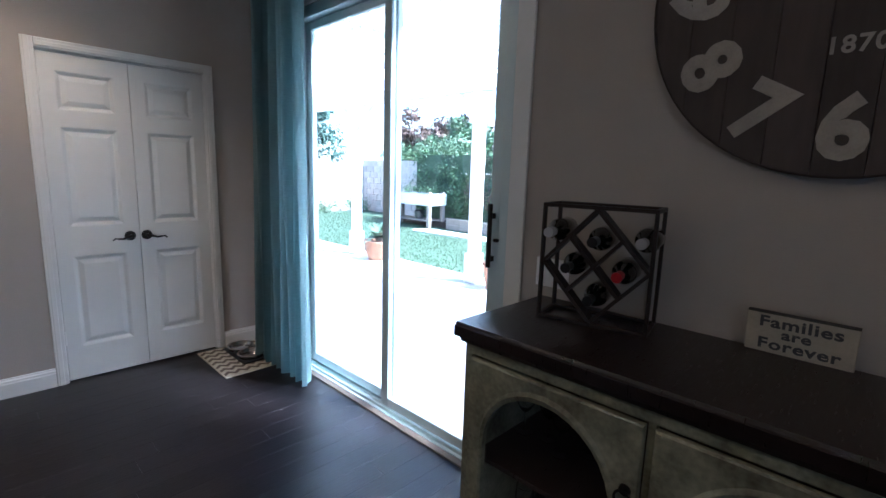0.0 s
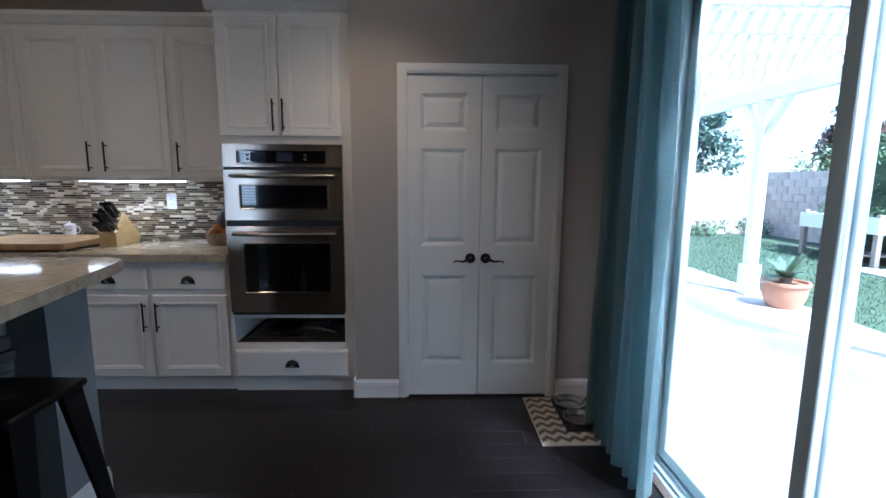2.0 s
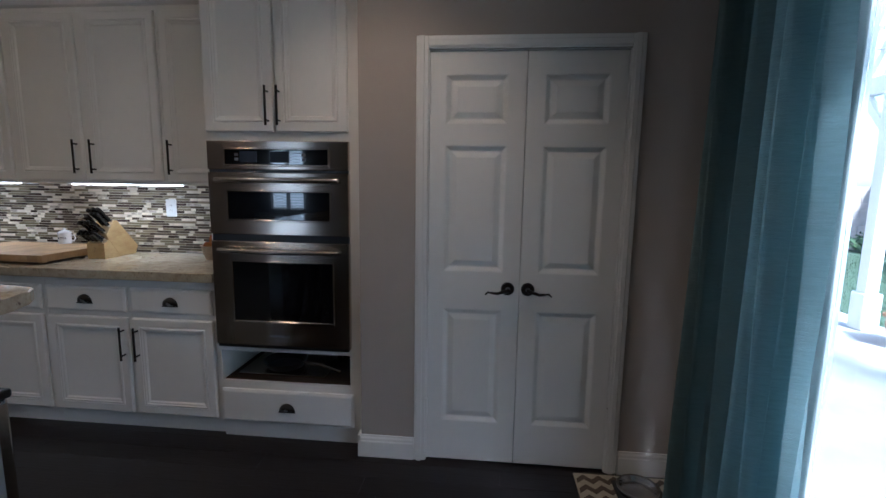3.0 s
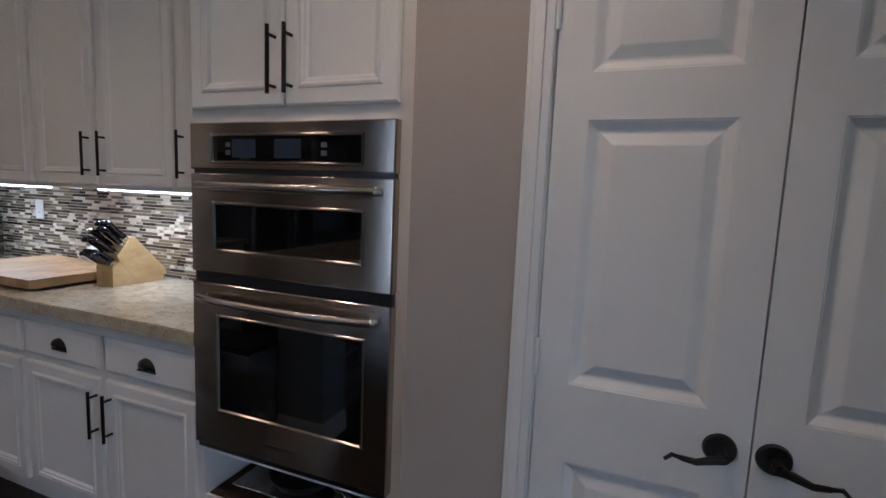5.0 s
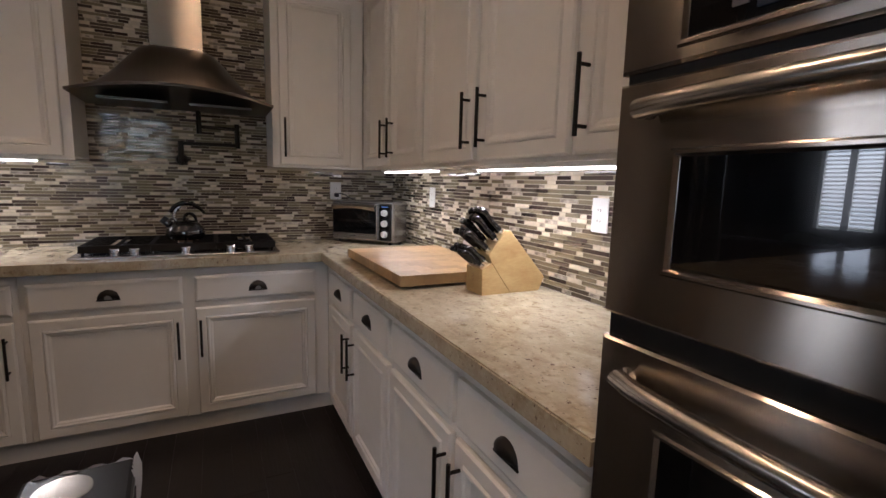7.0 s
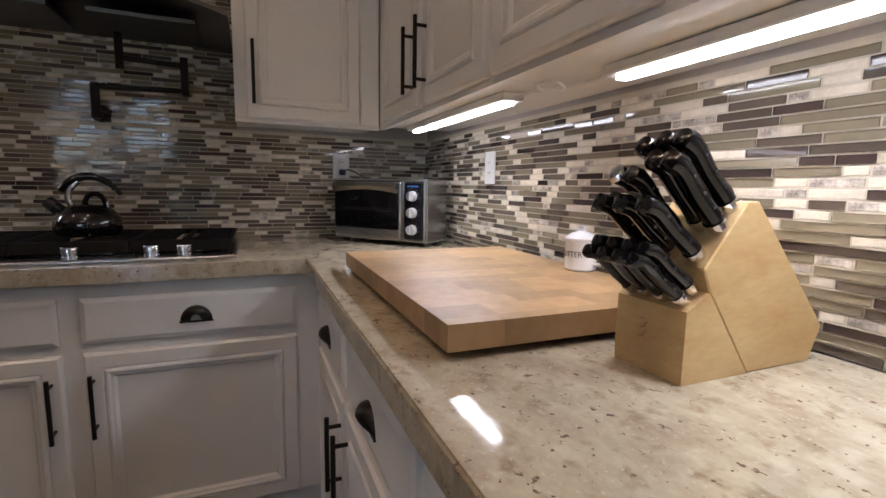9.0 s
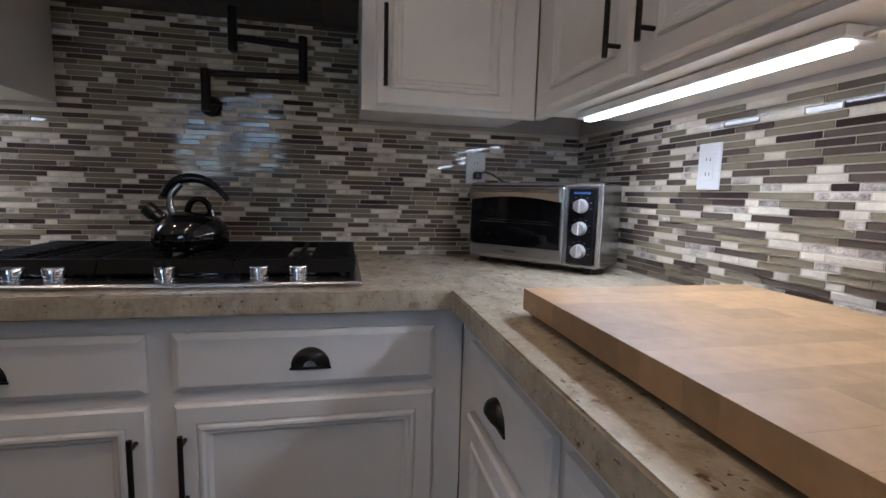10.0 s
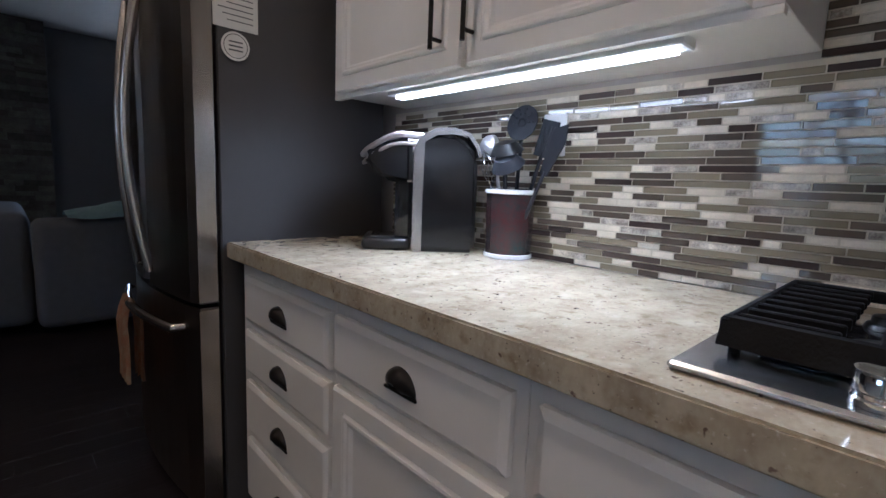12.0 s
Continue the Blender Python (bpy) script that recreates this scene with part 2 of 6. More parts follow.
    steel_front=mat("brushed_steel_front", (0.46, 0.40, 0.345), 0.20, metal=1.0, var=0.05, scale=3, stretch=(1, 1, 40), bump=0.03, bscale=4, rvar=0.02),
    hood=mat("hood_steel", (0.22, 0.19, 0.17), 0.3, metal=1.0, var=0.1, scale=4, stretch=(1, 20, 1), rvar=0.04),
    gloss_black=mat("glossy_black_plastic", (0.005, 0.005, 0.006), 0.13, var=0.2, scale=30, rvar=0.03),
    plate_steel=mat("satin_steel", (0.46, 0.46, 0.47), 0.27, metal=1.0),
    fridge_side=mat("fridge_side_paint", (0.060, 0.058, 0.060), 0.48, var=0.08, scale=4, bump=0.12, bscale=260, rvar=0.04),
    sill=mat("brown_threshold", (0.11, 0.085, 0.065), 0.4, var=0.2, scale=6),
    panel_black=mat("black_panel", (0.007, 0.007, 0.010), 0.22),
    blue_print=mat("blue_print", (0.05, 0.13, 0.38), 0.4),
    dial_silver=mat("pale_silver_plastic", (0.52, 0.52, 0.53), 0.3, metal=0.4),
    bulb=glow("warm_bulb", (1.0, 0.70, 0.42), 13.0),
)
M["glass_pane"] = M["glass"]
t = M["steel_front"].node_tree
upright = t.nodes.new("ShaderNodeCombineXYZ")
upright.inputs[2].default_value = 1.0
t.links.new(upright.outputs[0], t.nodes["Principled BSDF"].inputs["Tangent"])
t.nodes["Principled BSDF"].inputs["Anisotropic"].default_value = 0.97
M["plank"].node_tree.nodes["Principled BSDF"].inputs["Specular IOR Level"].default_value = 0.38
M["fridge_side"].node_tree.nodes["Principled BSDF"].inputs["Specular IOR Level"].default_value = 0.3
for key in ("iron", "grey_nylon", "stool"):
    M[key].node_tree.nodes["Principled BSDF"].inputs["Specular IOR Level"].default_value = 0.12

# daylight passes a little through the curtain
t = M["curtain"].node_tree
soft, both = t.nodes.new("ShaderNodeBsdfTranslucent"), t.nodes.new("ShaderNodeMixShader")
soft.inputs[0].default_value = (0.34, 0.50, 0.52, 1)
both.inputs[0].default_value = 0.4
t.links.new(t.nodes["Principled BSDF"].outputs[0], both.inputs[1])
t.links.new(soft.outputs[0], both.inputs[2])
t.links.new(both.outputs[0], t.nodes["Material Output"].inputs[0])

# ---- building ----


def part(name, bm, material, parent=None, label="", at=None, kind="", smooth=False):
    bmesh.ops.recalc_face_normals(bm, faces=bm.faces)
    me = bpy.data.meshes.new(name)
    bm.to_mesh(me)
    bm.free()
    if smooth:
        for f in me.polygons:
            f.use_smooth = True
        me.set_sharp_from_angle(angle=radians(35))
    me.materials.append(M[material])
    ob = new(name, me)
    ob.parent = parent
    if at is not None:
        ob.matrix_basis = at
    return tagged(ob, label=label, kind=kind)


def thing(name, m, label, category, group="", kind=""):
    ob = new(name)
    ob.empty_display_size = 0.05
    ob.matrix_basis = m
    return tagged(ob, label, category, group, kind)


def box(bm, x0, x1, y0, y1, z0, z1, bevel=0.0, seg=1):
    r = bmesh.ops.create_cube(bm, size=1, matrix=Matrix.Translation(((x0 + x1) / 2, (y0 + y1) / 2, (z0 + z1) / 2)) @ Matrix.Diagonal((abs(x1 - x0), abs(y1 - y0), abs(z1 - z0), 1)))
    if bevel:
        edges = list({e for v in r["verts"] for e in v.link_edges})
        bmesh.ops.bevel(bm, geom=edges, offset=bevel, segments=seg, affect="EDGES", profile=0.5)
    return bm


def B(*a, **k):
    return box(bmesh.new(), *a, **k)


def cyl(bm, p, q, r, r2=None, n=16):
    p, q = Vector(p), Vector(q)
    d = q - p
    m = Matrix.Translation((p + q) / 2) @ d.to_track_quat("Z", "Y").to_matrix().to_4x4()
    bmesh.ops.create_cone(bm, cap_ends=True, segments=n, radius1=r, radius2=r if r2 is None else r2, depth=d.length, matrix=m)
    return bm


def tube(bm, pts, r, n=8):
    """A round bar along points; r may be one radius or one for each point."""
    pts = [Vector(p) for p in pts]
    rr = r if isinstance(r, (list, tuple)) else [r] * len(pts)
    rings = []
    up = Vector((0.13, 0.07, 1)).normalized()
    for i, p in enumerate(pts):
        d = (pts[min(i + 1, len(pts) - 1)] - pts[max(i - 1, 0)]).normalized()
        a = d.cross(up)
        if a.length < 0.05:
            a = d.cross(Vector((1, 0.2, 0)))
        a.normalize()
        b = d.cross(a)
        up = -b if b.dot(up) < 0 else b
        rings.append([bm.verts.new(p + rr[i] * (math.cos(6.2832 * k / n) * a + math.sin(6.2832 * k / n) * b)) for k in range(n)])
    for g, h in zip(rings, rings[1:]):
        k0 = min(range(n), key=lambda k: (h[k].co - g[0].co).length)
        h[:] = h[k0:] + h[:k0]
        for k in range(n):
            bm.faces.new((g[k], g[(k + 1) % n], h[(k + 1) % n], h[k]))
    bm.faces.new(rings[0][::-1])
    bm.faces.new(rings[-1])
    return bm


def bend(pts, n=6):
    """A rounded run through the given points."""
    P = [Vector(p) for p in pts]
    P = [2 * P[0] - P[1]] + P + [2 * P[-1] - P[-2]]
    out = []
    for i in range(1, len(P) - 2):
        for k in range(n):
            t = k / n
            a, b, c, d = P[i - 1], P[i], P[i + 1], P[i + 2]
            out.append(tuple(0.5 * (2 * b + (c - a) * t + (2 * a - 5 * b + 4 * c - d) * t * t + (3 * b - a - 3 * c + d) * t ** 3)))
    return out + [tuple(P[-2])]


def lathe(bm, prof, n=24, c=(0, 0)):
    """A turned shape: prof is a run of (radius, height)."""
    rings = []
    for r, z in prof:
        rings.append([bm.verts.new((c[0] + r * math.cos(6.2832 * k / n), c[1] + r * math.sin(6.2832 * k / n), z)) for k in range(n)] if r > 1e-5 else [bm.verts.new((c[0], c[1], z))])
    for g, h in zip(rings, rings[1:]):
        for k in range(n):
            a, b = g[k % len(g)], g[(k + 1) % len(g)]
            d, e = h[k % len(h)], h[(k + 1) % len(h)]
            face = [v for i, v in enumerate((a, b, e, d)) if v not in (a, b, e, d)[:i]]
            if len(face) > 2:
                bm.faces.new(face)
    return bm


def prism(bm, pts, axis, lo, hi):
    """A flat outline, pushed along an axis."""
    def at(p, w):
        return {"x": (w, p[0], p[1]), "y": (p[0], w, p[1]), "z": (p[0], p[1], w)}[axis]
    a, b = [bm.verts.new(at(p, lo)) for p in pts], [bm.verts.new(at(p, hi)) for p in pts]
    bm.faces.new(a)
    bm.faces.new(b[::-1])
    for i in range(len(pts)):
        j = (i + 1) % len(pts)
        bm.faces.new((a[i], a[j], b[j], b[i]))
    return bm


def rings(bm, x0, x1, z0, z1, prof, cap=True):
    """Nested rectangles: prof is a run of (inset, y)."""
    last = None
    for inset, y in prof:
        vs = [bm.verts.new(p) for p in ((x0 + inset, y, z0 + inset), (x1 - inset, y, z0 + inset), (x1 - inset, y, z1 - inset), (x0 + inset, y, z1 - inset))]
        if last:
            for i in range(4):
                bm.faces.new((last[i], last[(i + 1) % 4], vs[(i + 1) % 4], vs[i]))
        last = vs
    if cap:
        bm.faces.new(last)
    return last


DOOR = ((0, 0.02), (0, 0.006), (0.006, 0), (0.044, 0), (0.047, 0.004), (0.052, -0.003), (0.058, -0.004), (0.064, 0.001), (0.070, 0.002), (0.078, 0.009))
DRAWER = ((0, 0.02), (0, 0.007), (0.009, 0.002), (0.014, 0))


def bar_pull(z0, z1, parent, x):
    bm = bmesh.new()
    cyl(bm, (x, -0.034, z0), (x, -0.034, z1), 0.006, n=12)
    for z in (z0 + 0.025, z1 - 0.025):
        cyl(bm, (x, -0.034, z), (x, 0.0, z), 0.005, n=10)
    return part("handle", bm, "bronze", parent, "dark bronze bar pull", smooth=True)


def cup_pull(x, z, parent):
    bm = bmesh.new()
    n, w, h, d = 14, 0.045, 0.048, 0.026
    rows = []
    for j in range(6):
        a = j / 5 * math.pi / 2
        rows.append([bm.verts.new((x + w * math.cos(math.pi * k / n) * (0.35 + 0.65 * math.cos(a)), -d * math.sin(a) * (math.sin(math.pi * k / n) ** 0.5), z + h * math.sin(math.pi * k / n) * (0.5 + 0.5 * math.cos(a)))) for k in range(n + 1)])
    for g, k2 in zip(rows, rows[1:]):
        for k in range(n):
            bm.faces.new((g[k], g[k + 1], k2[k + 1], k2[k]))
    bmesh.ops.remove_doubles(bm, verts=bm.verts, dist=0.0002)
    bmesh.ops.solidify(bm, geom=list(bm.faces), thickness=0.002)
    box(bm, x - w - 0.002, x + w + 0.002, -0.004, 0.0, z - 0.005, z)
    return part("handle", bm, "bronze", parent, "dark bronze cup pull", smooth=True)


def door_front(x0, x1, z0, z1, parent, pull=None, zs=(0.43, 0.62)):
    bm = bmesh.new()
    rings(bm, x0, x1, z0, z1, DOOR)
    d = part("door", bm, "cabinet", parent, "cream white raised-panel cabinet door")
    if pull is not None:
        bar_pull(zs[0], zs[1], d, pull)
    return d


def drawer_front(x0, x1, z0, z1, parent, pull=True):
    bm = bmesh.new()
    rings(bm, x0, x1, z0, z1, DRAWER)
    d = part("drawer", bm, "cabinet", parent, "cream white drawer front")
    if pull:
        cup_pull((x0 + x1) / 2, (z0 + z1) / 2 - 0.02, d)
    return d


# ---- room ----
X_W, Y_N, X_E, Y_S, X_LW = -3.52, 4.42, 1.60, -5.2, -6.0
S = "structure"


def slab(name, x0, x1, y0, y1, z0, z1, material, label=""):
    return part(name, B(x0, x1, y0, y1, z0, z1), material, None, label, kind=S)


floor = slab("floor", X_LW, X_E + 0.15, Y_S, Y_N, -0.12, -0.006, "subfloor", "dark brown wood plank floor")
slab("ceiling", X_LW - 0.15, X_E + 0.15, Y_S - 0.15, Y_N + 0.15, CEIL, CEIL + 0.12, "ceiling", "pale painted ceiling")
wall_n = slab("wall_north", X_W - 0.15, -0.0, Y_N, Y_N + 0.15, 0, CEIL, "wall", "greige painted kitchen wall")
wall_w = slab("wall_west", X_W - 0.15, X_W, 0.30, Y_N, 0, CEIL, "wall", "greige painted kitchen wall")
slab("wall_alcove", X_W, -2.86, 0.30, 0.40, 0, CEIL, "wall", "greige wall beside the refrigerator")
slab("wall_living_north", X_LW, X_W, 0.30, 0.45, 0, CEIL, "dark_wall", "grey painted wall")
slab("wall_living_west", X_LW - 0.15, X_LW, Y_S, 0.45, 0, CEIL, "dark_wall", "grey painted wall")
PY = 3.715
wp = thing("wall_pantry", pose(0, 0, 0), "greige painted wall around the double pantry door", "wall", kind=S)
for nm, a in (("wall_piece", (0.0, 0.335, PY, PY + 0.12, 0, CEIL)), ("wall_piece", (1.25, X_E, PY, PY + 0.12, 0, CEIL)), ("wall_piece", (0.335, 1.25, PY, PY + 0.12, 2.04, CEIL)), ("wall_piece", (0.0, 0.12, PY + 0.12, Y_N, 0, CEIL))):
    part(nm, B(*a), "wall", wp)
part("wall_piece", B(0.12, X_E, Y_N - 0.1, Y_N, 0, CEIL), "wall", wp)
OY0, OY1, OZ = 1.25, 3.05, 2.41
we = thing("wall_east", pose(0, 0, 0), "greige painted wall with a wide sliding patio door", "wall", kind=S)
for a in ((X_E, X_E + 0.15, Y_S, OY0, 0, CEIL), (X_E, X_E + 0.15, OY1, Y_N, 0, CEIL), (X_E, X_E + 0.15, OY0, OY1, OZ, CEIL)):
    part("wall_piece", B(*a), "wall", we)
WX0, WX1, WZ0, WZ1 = -4.78, -3.87, 0.72, 2.18
ws = thing("wall_south", pose(0, 0, 0), "dark grey painted wall with a shuttered window", "wall", kind=S)
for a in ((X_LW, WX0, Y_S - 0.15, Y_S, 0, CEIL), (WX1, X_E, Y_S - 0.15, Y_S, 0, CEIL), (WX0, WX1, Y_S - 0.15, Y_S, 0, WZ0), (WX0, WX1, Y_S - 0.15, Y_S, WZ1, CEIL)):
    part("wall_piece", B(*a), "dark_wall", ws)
sh = thing("window_1", pose(0, 0, 0), "white plantation shutters over a bright window", "window", kind=S)
bm = bmesh.new()
for a, b in ((WX0, WX0 + 0.06), ((WX0 + WX1) / 2 - 0.05, (WX0 + WX1) / 2 + 0.05), (WX1 - 0.06, WX1)):
    box(bm, a, b, Y_S - 0.05, Y_S + 0.0, WZ0, WZ1)
part("window_frame", bm, "trim", sh)
for i in range(20):
    z = WZ0 + 0.05 + i * 0.07
    bm = bmesh.new()
    box(bm, WX0 + 0.06, WX1 - 0.06, -0.032, 0.032, -0.004, 0.004)
    part("slat", bm, "trim", sh, at=pose(0, Y_S - 0.04, z, -28))


def casing_run(bm, x0, x1, z0, z1, y):
    """A moulded board against a wall that faces south."""
    box(bm, x0, x1, y - 0.012, y - 0.001, z0, z1, bevel=0.003)
    if z1 - z0 > x1 - x0:
        box(bm, x0 + 0.012, x1 - 0.02, y - 0.018, y - 0.0125, z0, z1, bevel=0.002)
    else:
        box(bm, x0, x1, y - 0.018, y - 0.0125, z0 + 0.012, z1 - 0.02, bevel=0.002)


pd = thing("door_1", pose(0, 0, 0), "closed white six-panel double pantry door with dark lever handles", "door", kind=S)
for a in ((0.28, 0.338, 0, 2.100), (1.247, 1.305, 0, 2.100), (0.338, 1.247, 2.042, 2.100)):
    bm = bmesh.new()
    casing_run(bm, *a, PY)
    part("casing", bm, "trim", pd)
bm = bmesh.new()
for a in ((0.335, 0.342, PY, PY + 0.1, 0, 2.04), (1.243, 1.25, PY, PY + 0.1, 0, 2.04), (0.342, 1.243, PY, PY + 0.1, 2.035, 2.042)):
    box(bm, *a)
part("jamb", bm, "trim", pd)
PANEL = ((0, 0.0), (0.002, 0.0015), (0.005, 0.002), (0.020, 0.0125), (0.024, 0.0135), (0.028, 0.013), (0.052, 0.0035), (0.055, 0.003))


def paneled_leaf(x0, x1, px0, px1, parent):
    """A moulded six-panel leaf: flat face round three sunk and raised panels."""
    bm = bmesh.new()
    y, zs = PY + 0.004, [(0.225, 0.815), (1.005, 1.607), (1.708, 1.930)]
    def quad(a, b, c, d):
        bm.faces.new([bm.verts.new((px, y, pz)) for px, pz in ((a, c), (b, c), (b, d), (a, d))])
    quad(x0, px0, 0.012, 2.033)
    quad(px1, x1, 0.012, 2.033)
    z = 0.012
    for a, b in zs:
        quad(px0, px1, z, a)
        rings(bm, px0, px1, a, b, [(i, y + d) for i, d in PANEL])
        z = b
    quad(px0, px1, z, 2.033)
    bmesh.ops.remove_doubles(bm, verts=bm.verts, dist=0.0005)
    box(bm, x0, x1, y + 0.020, y + 0.035, 0.012, 2.033)
    for a, b in ((x0, x0 + 0.001), (x1 - 0.001, x1)):
        box(bm, a, b, y + 0.0005, y + 0.020, 0.012, 2.033)
    return part("leaf", bm, "trim", parent)


for x0, x1, px0, px1, kx, s in ((0.344, 0.790, 0.42, 0.708, 0.735, -1), (0.794, 1.241, 0.876, 1.164, 0.832, 1)):
    leaf = paneled_leaf(x0, x1, px0, px1, pd)
    bm = bmesh.new()
    cyl(bm, (kx, PY + 0.004, 0.925), (kx, PY - 0.006, 0.925), 0.033, 0.030, 24)
    cyl(bm, (kx, PY - 0.006, 0.925), (kx, PY - 0.045, 0.925), 0.011, n=14)
    tube(bm, [(kx, PY - 0.045, 0.925), (kx + s * 0.02, PY - 0.052, 0.923), (kx + s * 0.05, PY - 0.054, 0.913), (kx + s * 0.075, PY - 0.054, 0.915), (kx + s * 0.095, PY - 0.053, 0.918), (kx + s * 0.108, PY - 0.052, 0.905)], [0.010, 0.009, 0.007, 0.006, 0.005, 0.004], 10)
    part("handle", bm, "bronze", leaf, "dark bronze wave lever handle", smooth=True)
    hx = x0 - 0.002 if s < 0 else x1 + 0.002
    for z in (0.25, 1.02, 1.80):
        bm = bmesh.new()
        cyl(bm, (hx, PY - 0.003, z), (hx, PY - 0.003, z + 0.09), 0.006, n=10)
        part("hinge", bm, "trim", pd)


def base_board(a, b, y, along="x", name="baseboard"):
    bm = bmesh.new()
    prof = ((0, 0), (0.014, 0), (0.014, 0.085), (0.011, 0.092), (0.011, 0.102), (0.006, 0.110), (0.005, 0.12), (0, 0.12))
    if along == "x":
        prism(bm, [(y - p, z) for p, z in prof], "x", a, b)
    else:
        prism(bm, [(y - p, z) for p, z in prof], "y", a, b)
    return part(name, bm, "trim", None, "white moulded baseboard", kind=S)


base_board(-0.016, 0.278, PY - 0.001)
base_board(1.307, X_E - 0.001, PY - 0.001)
base_board(3.13, PY - 0.016, X_E - 0.001, "y")
part("wall_end_trim", B(-0.015, -0.001, PY - 0.014, 4.0, 0, 0.12), "trim", None, "white moulded baseboard", kind=S)
base_board(Y_S, 1.165, X_E - 0.001, "y")

# sliding patio door
sd = thing("door_2", pose(0, 0, 0), "closed sliding glass patio door with pale aluminium frame", "door", kind=S)
bm = bmesh.new()
box(bm, X_E - 0.004, X_E + 0.13, OY0, OY0 + 0.05, 0.0, OZ, bevel=0.003)
box(bm, X_E - 0.004, X_E + 0.13, OY1 - 0.05, OY1, 0.0, OZ, bevel=0.003)
box(bm, X_E - 0.004, X_E + 0.13, OY0 + 0.05, OY1 - 0.05, OZ - 0.07, OZ, bevel=0.003)
part("door_frame", bm, "alu", sd)
bm = bmesh.new()
for x0, x1, z1 in ((-0.02, 0.13, 0.012), (0.0, 0.008, 0.03), (0.045, 0.052, 0.026), (0.085, 0.095, 0.03)):
    box(bm, X_E + x0, X_E + x1, OY0 + 0.05, OY1 - 0.05, -0.004 if z1 == 0.012 else 0.012, z1)
part("track", bm, "alu", sd)
part("sill_strip", B(X_E - 0.062, X_E - 0.0205, OY0, OY1, 0.0005, 0.010, bevel=0.003), "sill", sd, "brown threshold strip")
for nm, ya, yb, x in (("sliding_panel", OY0 + 0.05, 2.125, X_E + 0.028), ("fixed_panel", 2.06, OY1 - 0.05, X_E + 0.072)):
    bm = bmesh.new()
    za, zb = 0.032, OZ - 0.072
    for a in ((ya, ya + 0.062, za, zb), (yb - 0.062, yb, za, zb), (ya + 0.062, yb - 0.062, za, za + 0.06), (ya + 0.062, yb - 0.062, zb - 0.05, zb)):
        box(bm, x - 0.018, x + 0.018, *a, bevel=0.004)
    p = part(nm, bm, "alu", sd)
    g = part("pane", B(x - 0.003, x + 0.003, ya + 0.062, yb - 0.062, za + 0.06, zb - 0.05), "glass_pane", p)
    g.visible_shadow = False
bm = bmesh.new()
box(bm, X_E - 0.028, X_E - 0.014, 1.325, 1.345, 1.0, 1.285, bevel=0.004, seg=2)
for z in (1.04, 1.23):
    box(bm, X_E - 0.015, X_E + 0.02, 1.328, 1.342, z - 0.012, z + 0.012)
box(bm, X_E - 0.03, X_E - 0.01, 1.285, 1.31, 1.12, 1.135, bevel=0.004)
part("door_handle", bm, "bronze", sd, "dark bronze pull handle")
bm = bmesh.new()
box(bm, X_E - 0.014, X_E - 0.001, OY0 - 0.085, OY0 - 0.001, 0, OZ + 0.085, bevel=0.003)
part("casing", bm, "trim", sd)
part("casing", B(X_E - 0.014, X_E - 0.001, OY0, OY1 + 0.085, OZ + 0.001, OZ + 0.085, bevel=0.003), "trim", sd)
part("casing", B(X_E - 0.014, X_E - 0.001, OY1 + 0.001, OY1 + 0.085, 0, OZ, bevel=0.003), "trim", sd)

# wall vent
v = thing("wall_vent", pose(0.79, PY - 0.001, 2.56), "white wall vent grille above the pantry door", "vent")
bm = bmesh.new()
for a in ((-0.21, 0.21, -0.012, 0, -0.085, -0.055), (-0.21, 0.21, -0.012, 0, 0.055, 0.085), (-0.21, -0.18, -0.012, 0, -0.055, 0.055), (0.18, 0.21, -0.012, 0, -0.055, 0.055)):
    box(bm, *a)
part("frame", bm, "trim", v)
part("backing", B(-0.18, 0.18, -0.003, 0, -0.055, 0.055), "slot", v)
for i in range(22):
    part("slat", B(-0.176 + i * 0.0165, -0.170 + i * 0.0165, -0.009, -0.003, -0.055, 0.055), "buttons", v)

# fittings for all downlights, with the two added over the dining side
for dx, dy in DOWNLIGHTS:
    d = thing("downlight", pose(dx, dy, CEIL), "round recessed ceiling light with a warm lamp", "ceiling light", "recessed ceiling lights")
    bm = bmesh.new()
    lathe(bm, ((0.062, -0.001), (0.085, -0.001), (0.085, -0.008), (0.062, -0.010), (0.062, -0.001)), 28)
    part("trim_ring", bm, "trim", d, smooth=True)
    part("lamp", lathe(bmesh.new(), ((0, -0.004), (0.06, -0.004), (0.06, -0.001), (0, -0.001)), 24), "bulb", d)

# ---- kitchen cabinets ----
CT = 0.935


def cab_body(w, z0, z1, depth, parent, side=0.0):
    bm = bmesh.new()
    box(bm, 0, w, 0.0205, depth, z0, z1, bevel=0.0015)
    return part("body", bm, "cabinet", parent)


def toe(w, parent):
    part("toe_board", B(0, w, 0.055, 0.07, 0.0, 0.1), "cabinet", parent)


LB = "cream white base cabinet with bronze pulls under the granite worktop"
# north run: local x runs east, the front faces south
for name, x0, x1, doors in (("base_cabinet", -2.914, -1.835, ((-2.79, -2.365, -2.39), (-2.325, -1.855, -2.30))), ("base_cabinet", -1.833, -0.817, ((-1.822, -1.345, -1.365), (-1.317, -0.842, -1.282)))):
    c = thing(name, pose(x0, 3.79, 0), LB, "base cabinet", "kitchen base cabinets")
    cab_body(x1 - x0, 0.1, 0.883, 0.625, c)
    toe(x1 - x0, c)
    for a, b, hx in doors:
        door_front(a - x0, b - x0, 0.11, 0.665, c, hx - x0)
        drawer_front(a - x0, b - x0, 0.695, 0.835, c)
# west run: local x runs north, the front faces east
W0 = -2.895


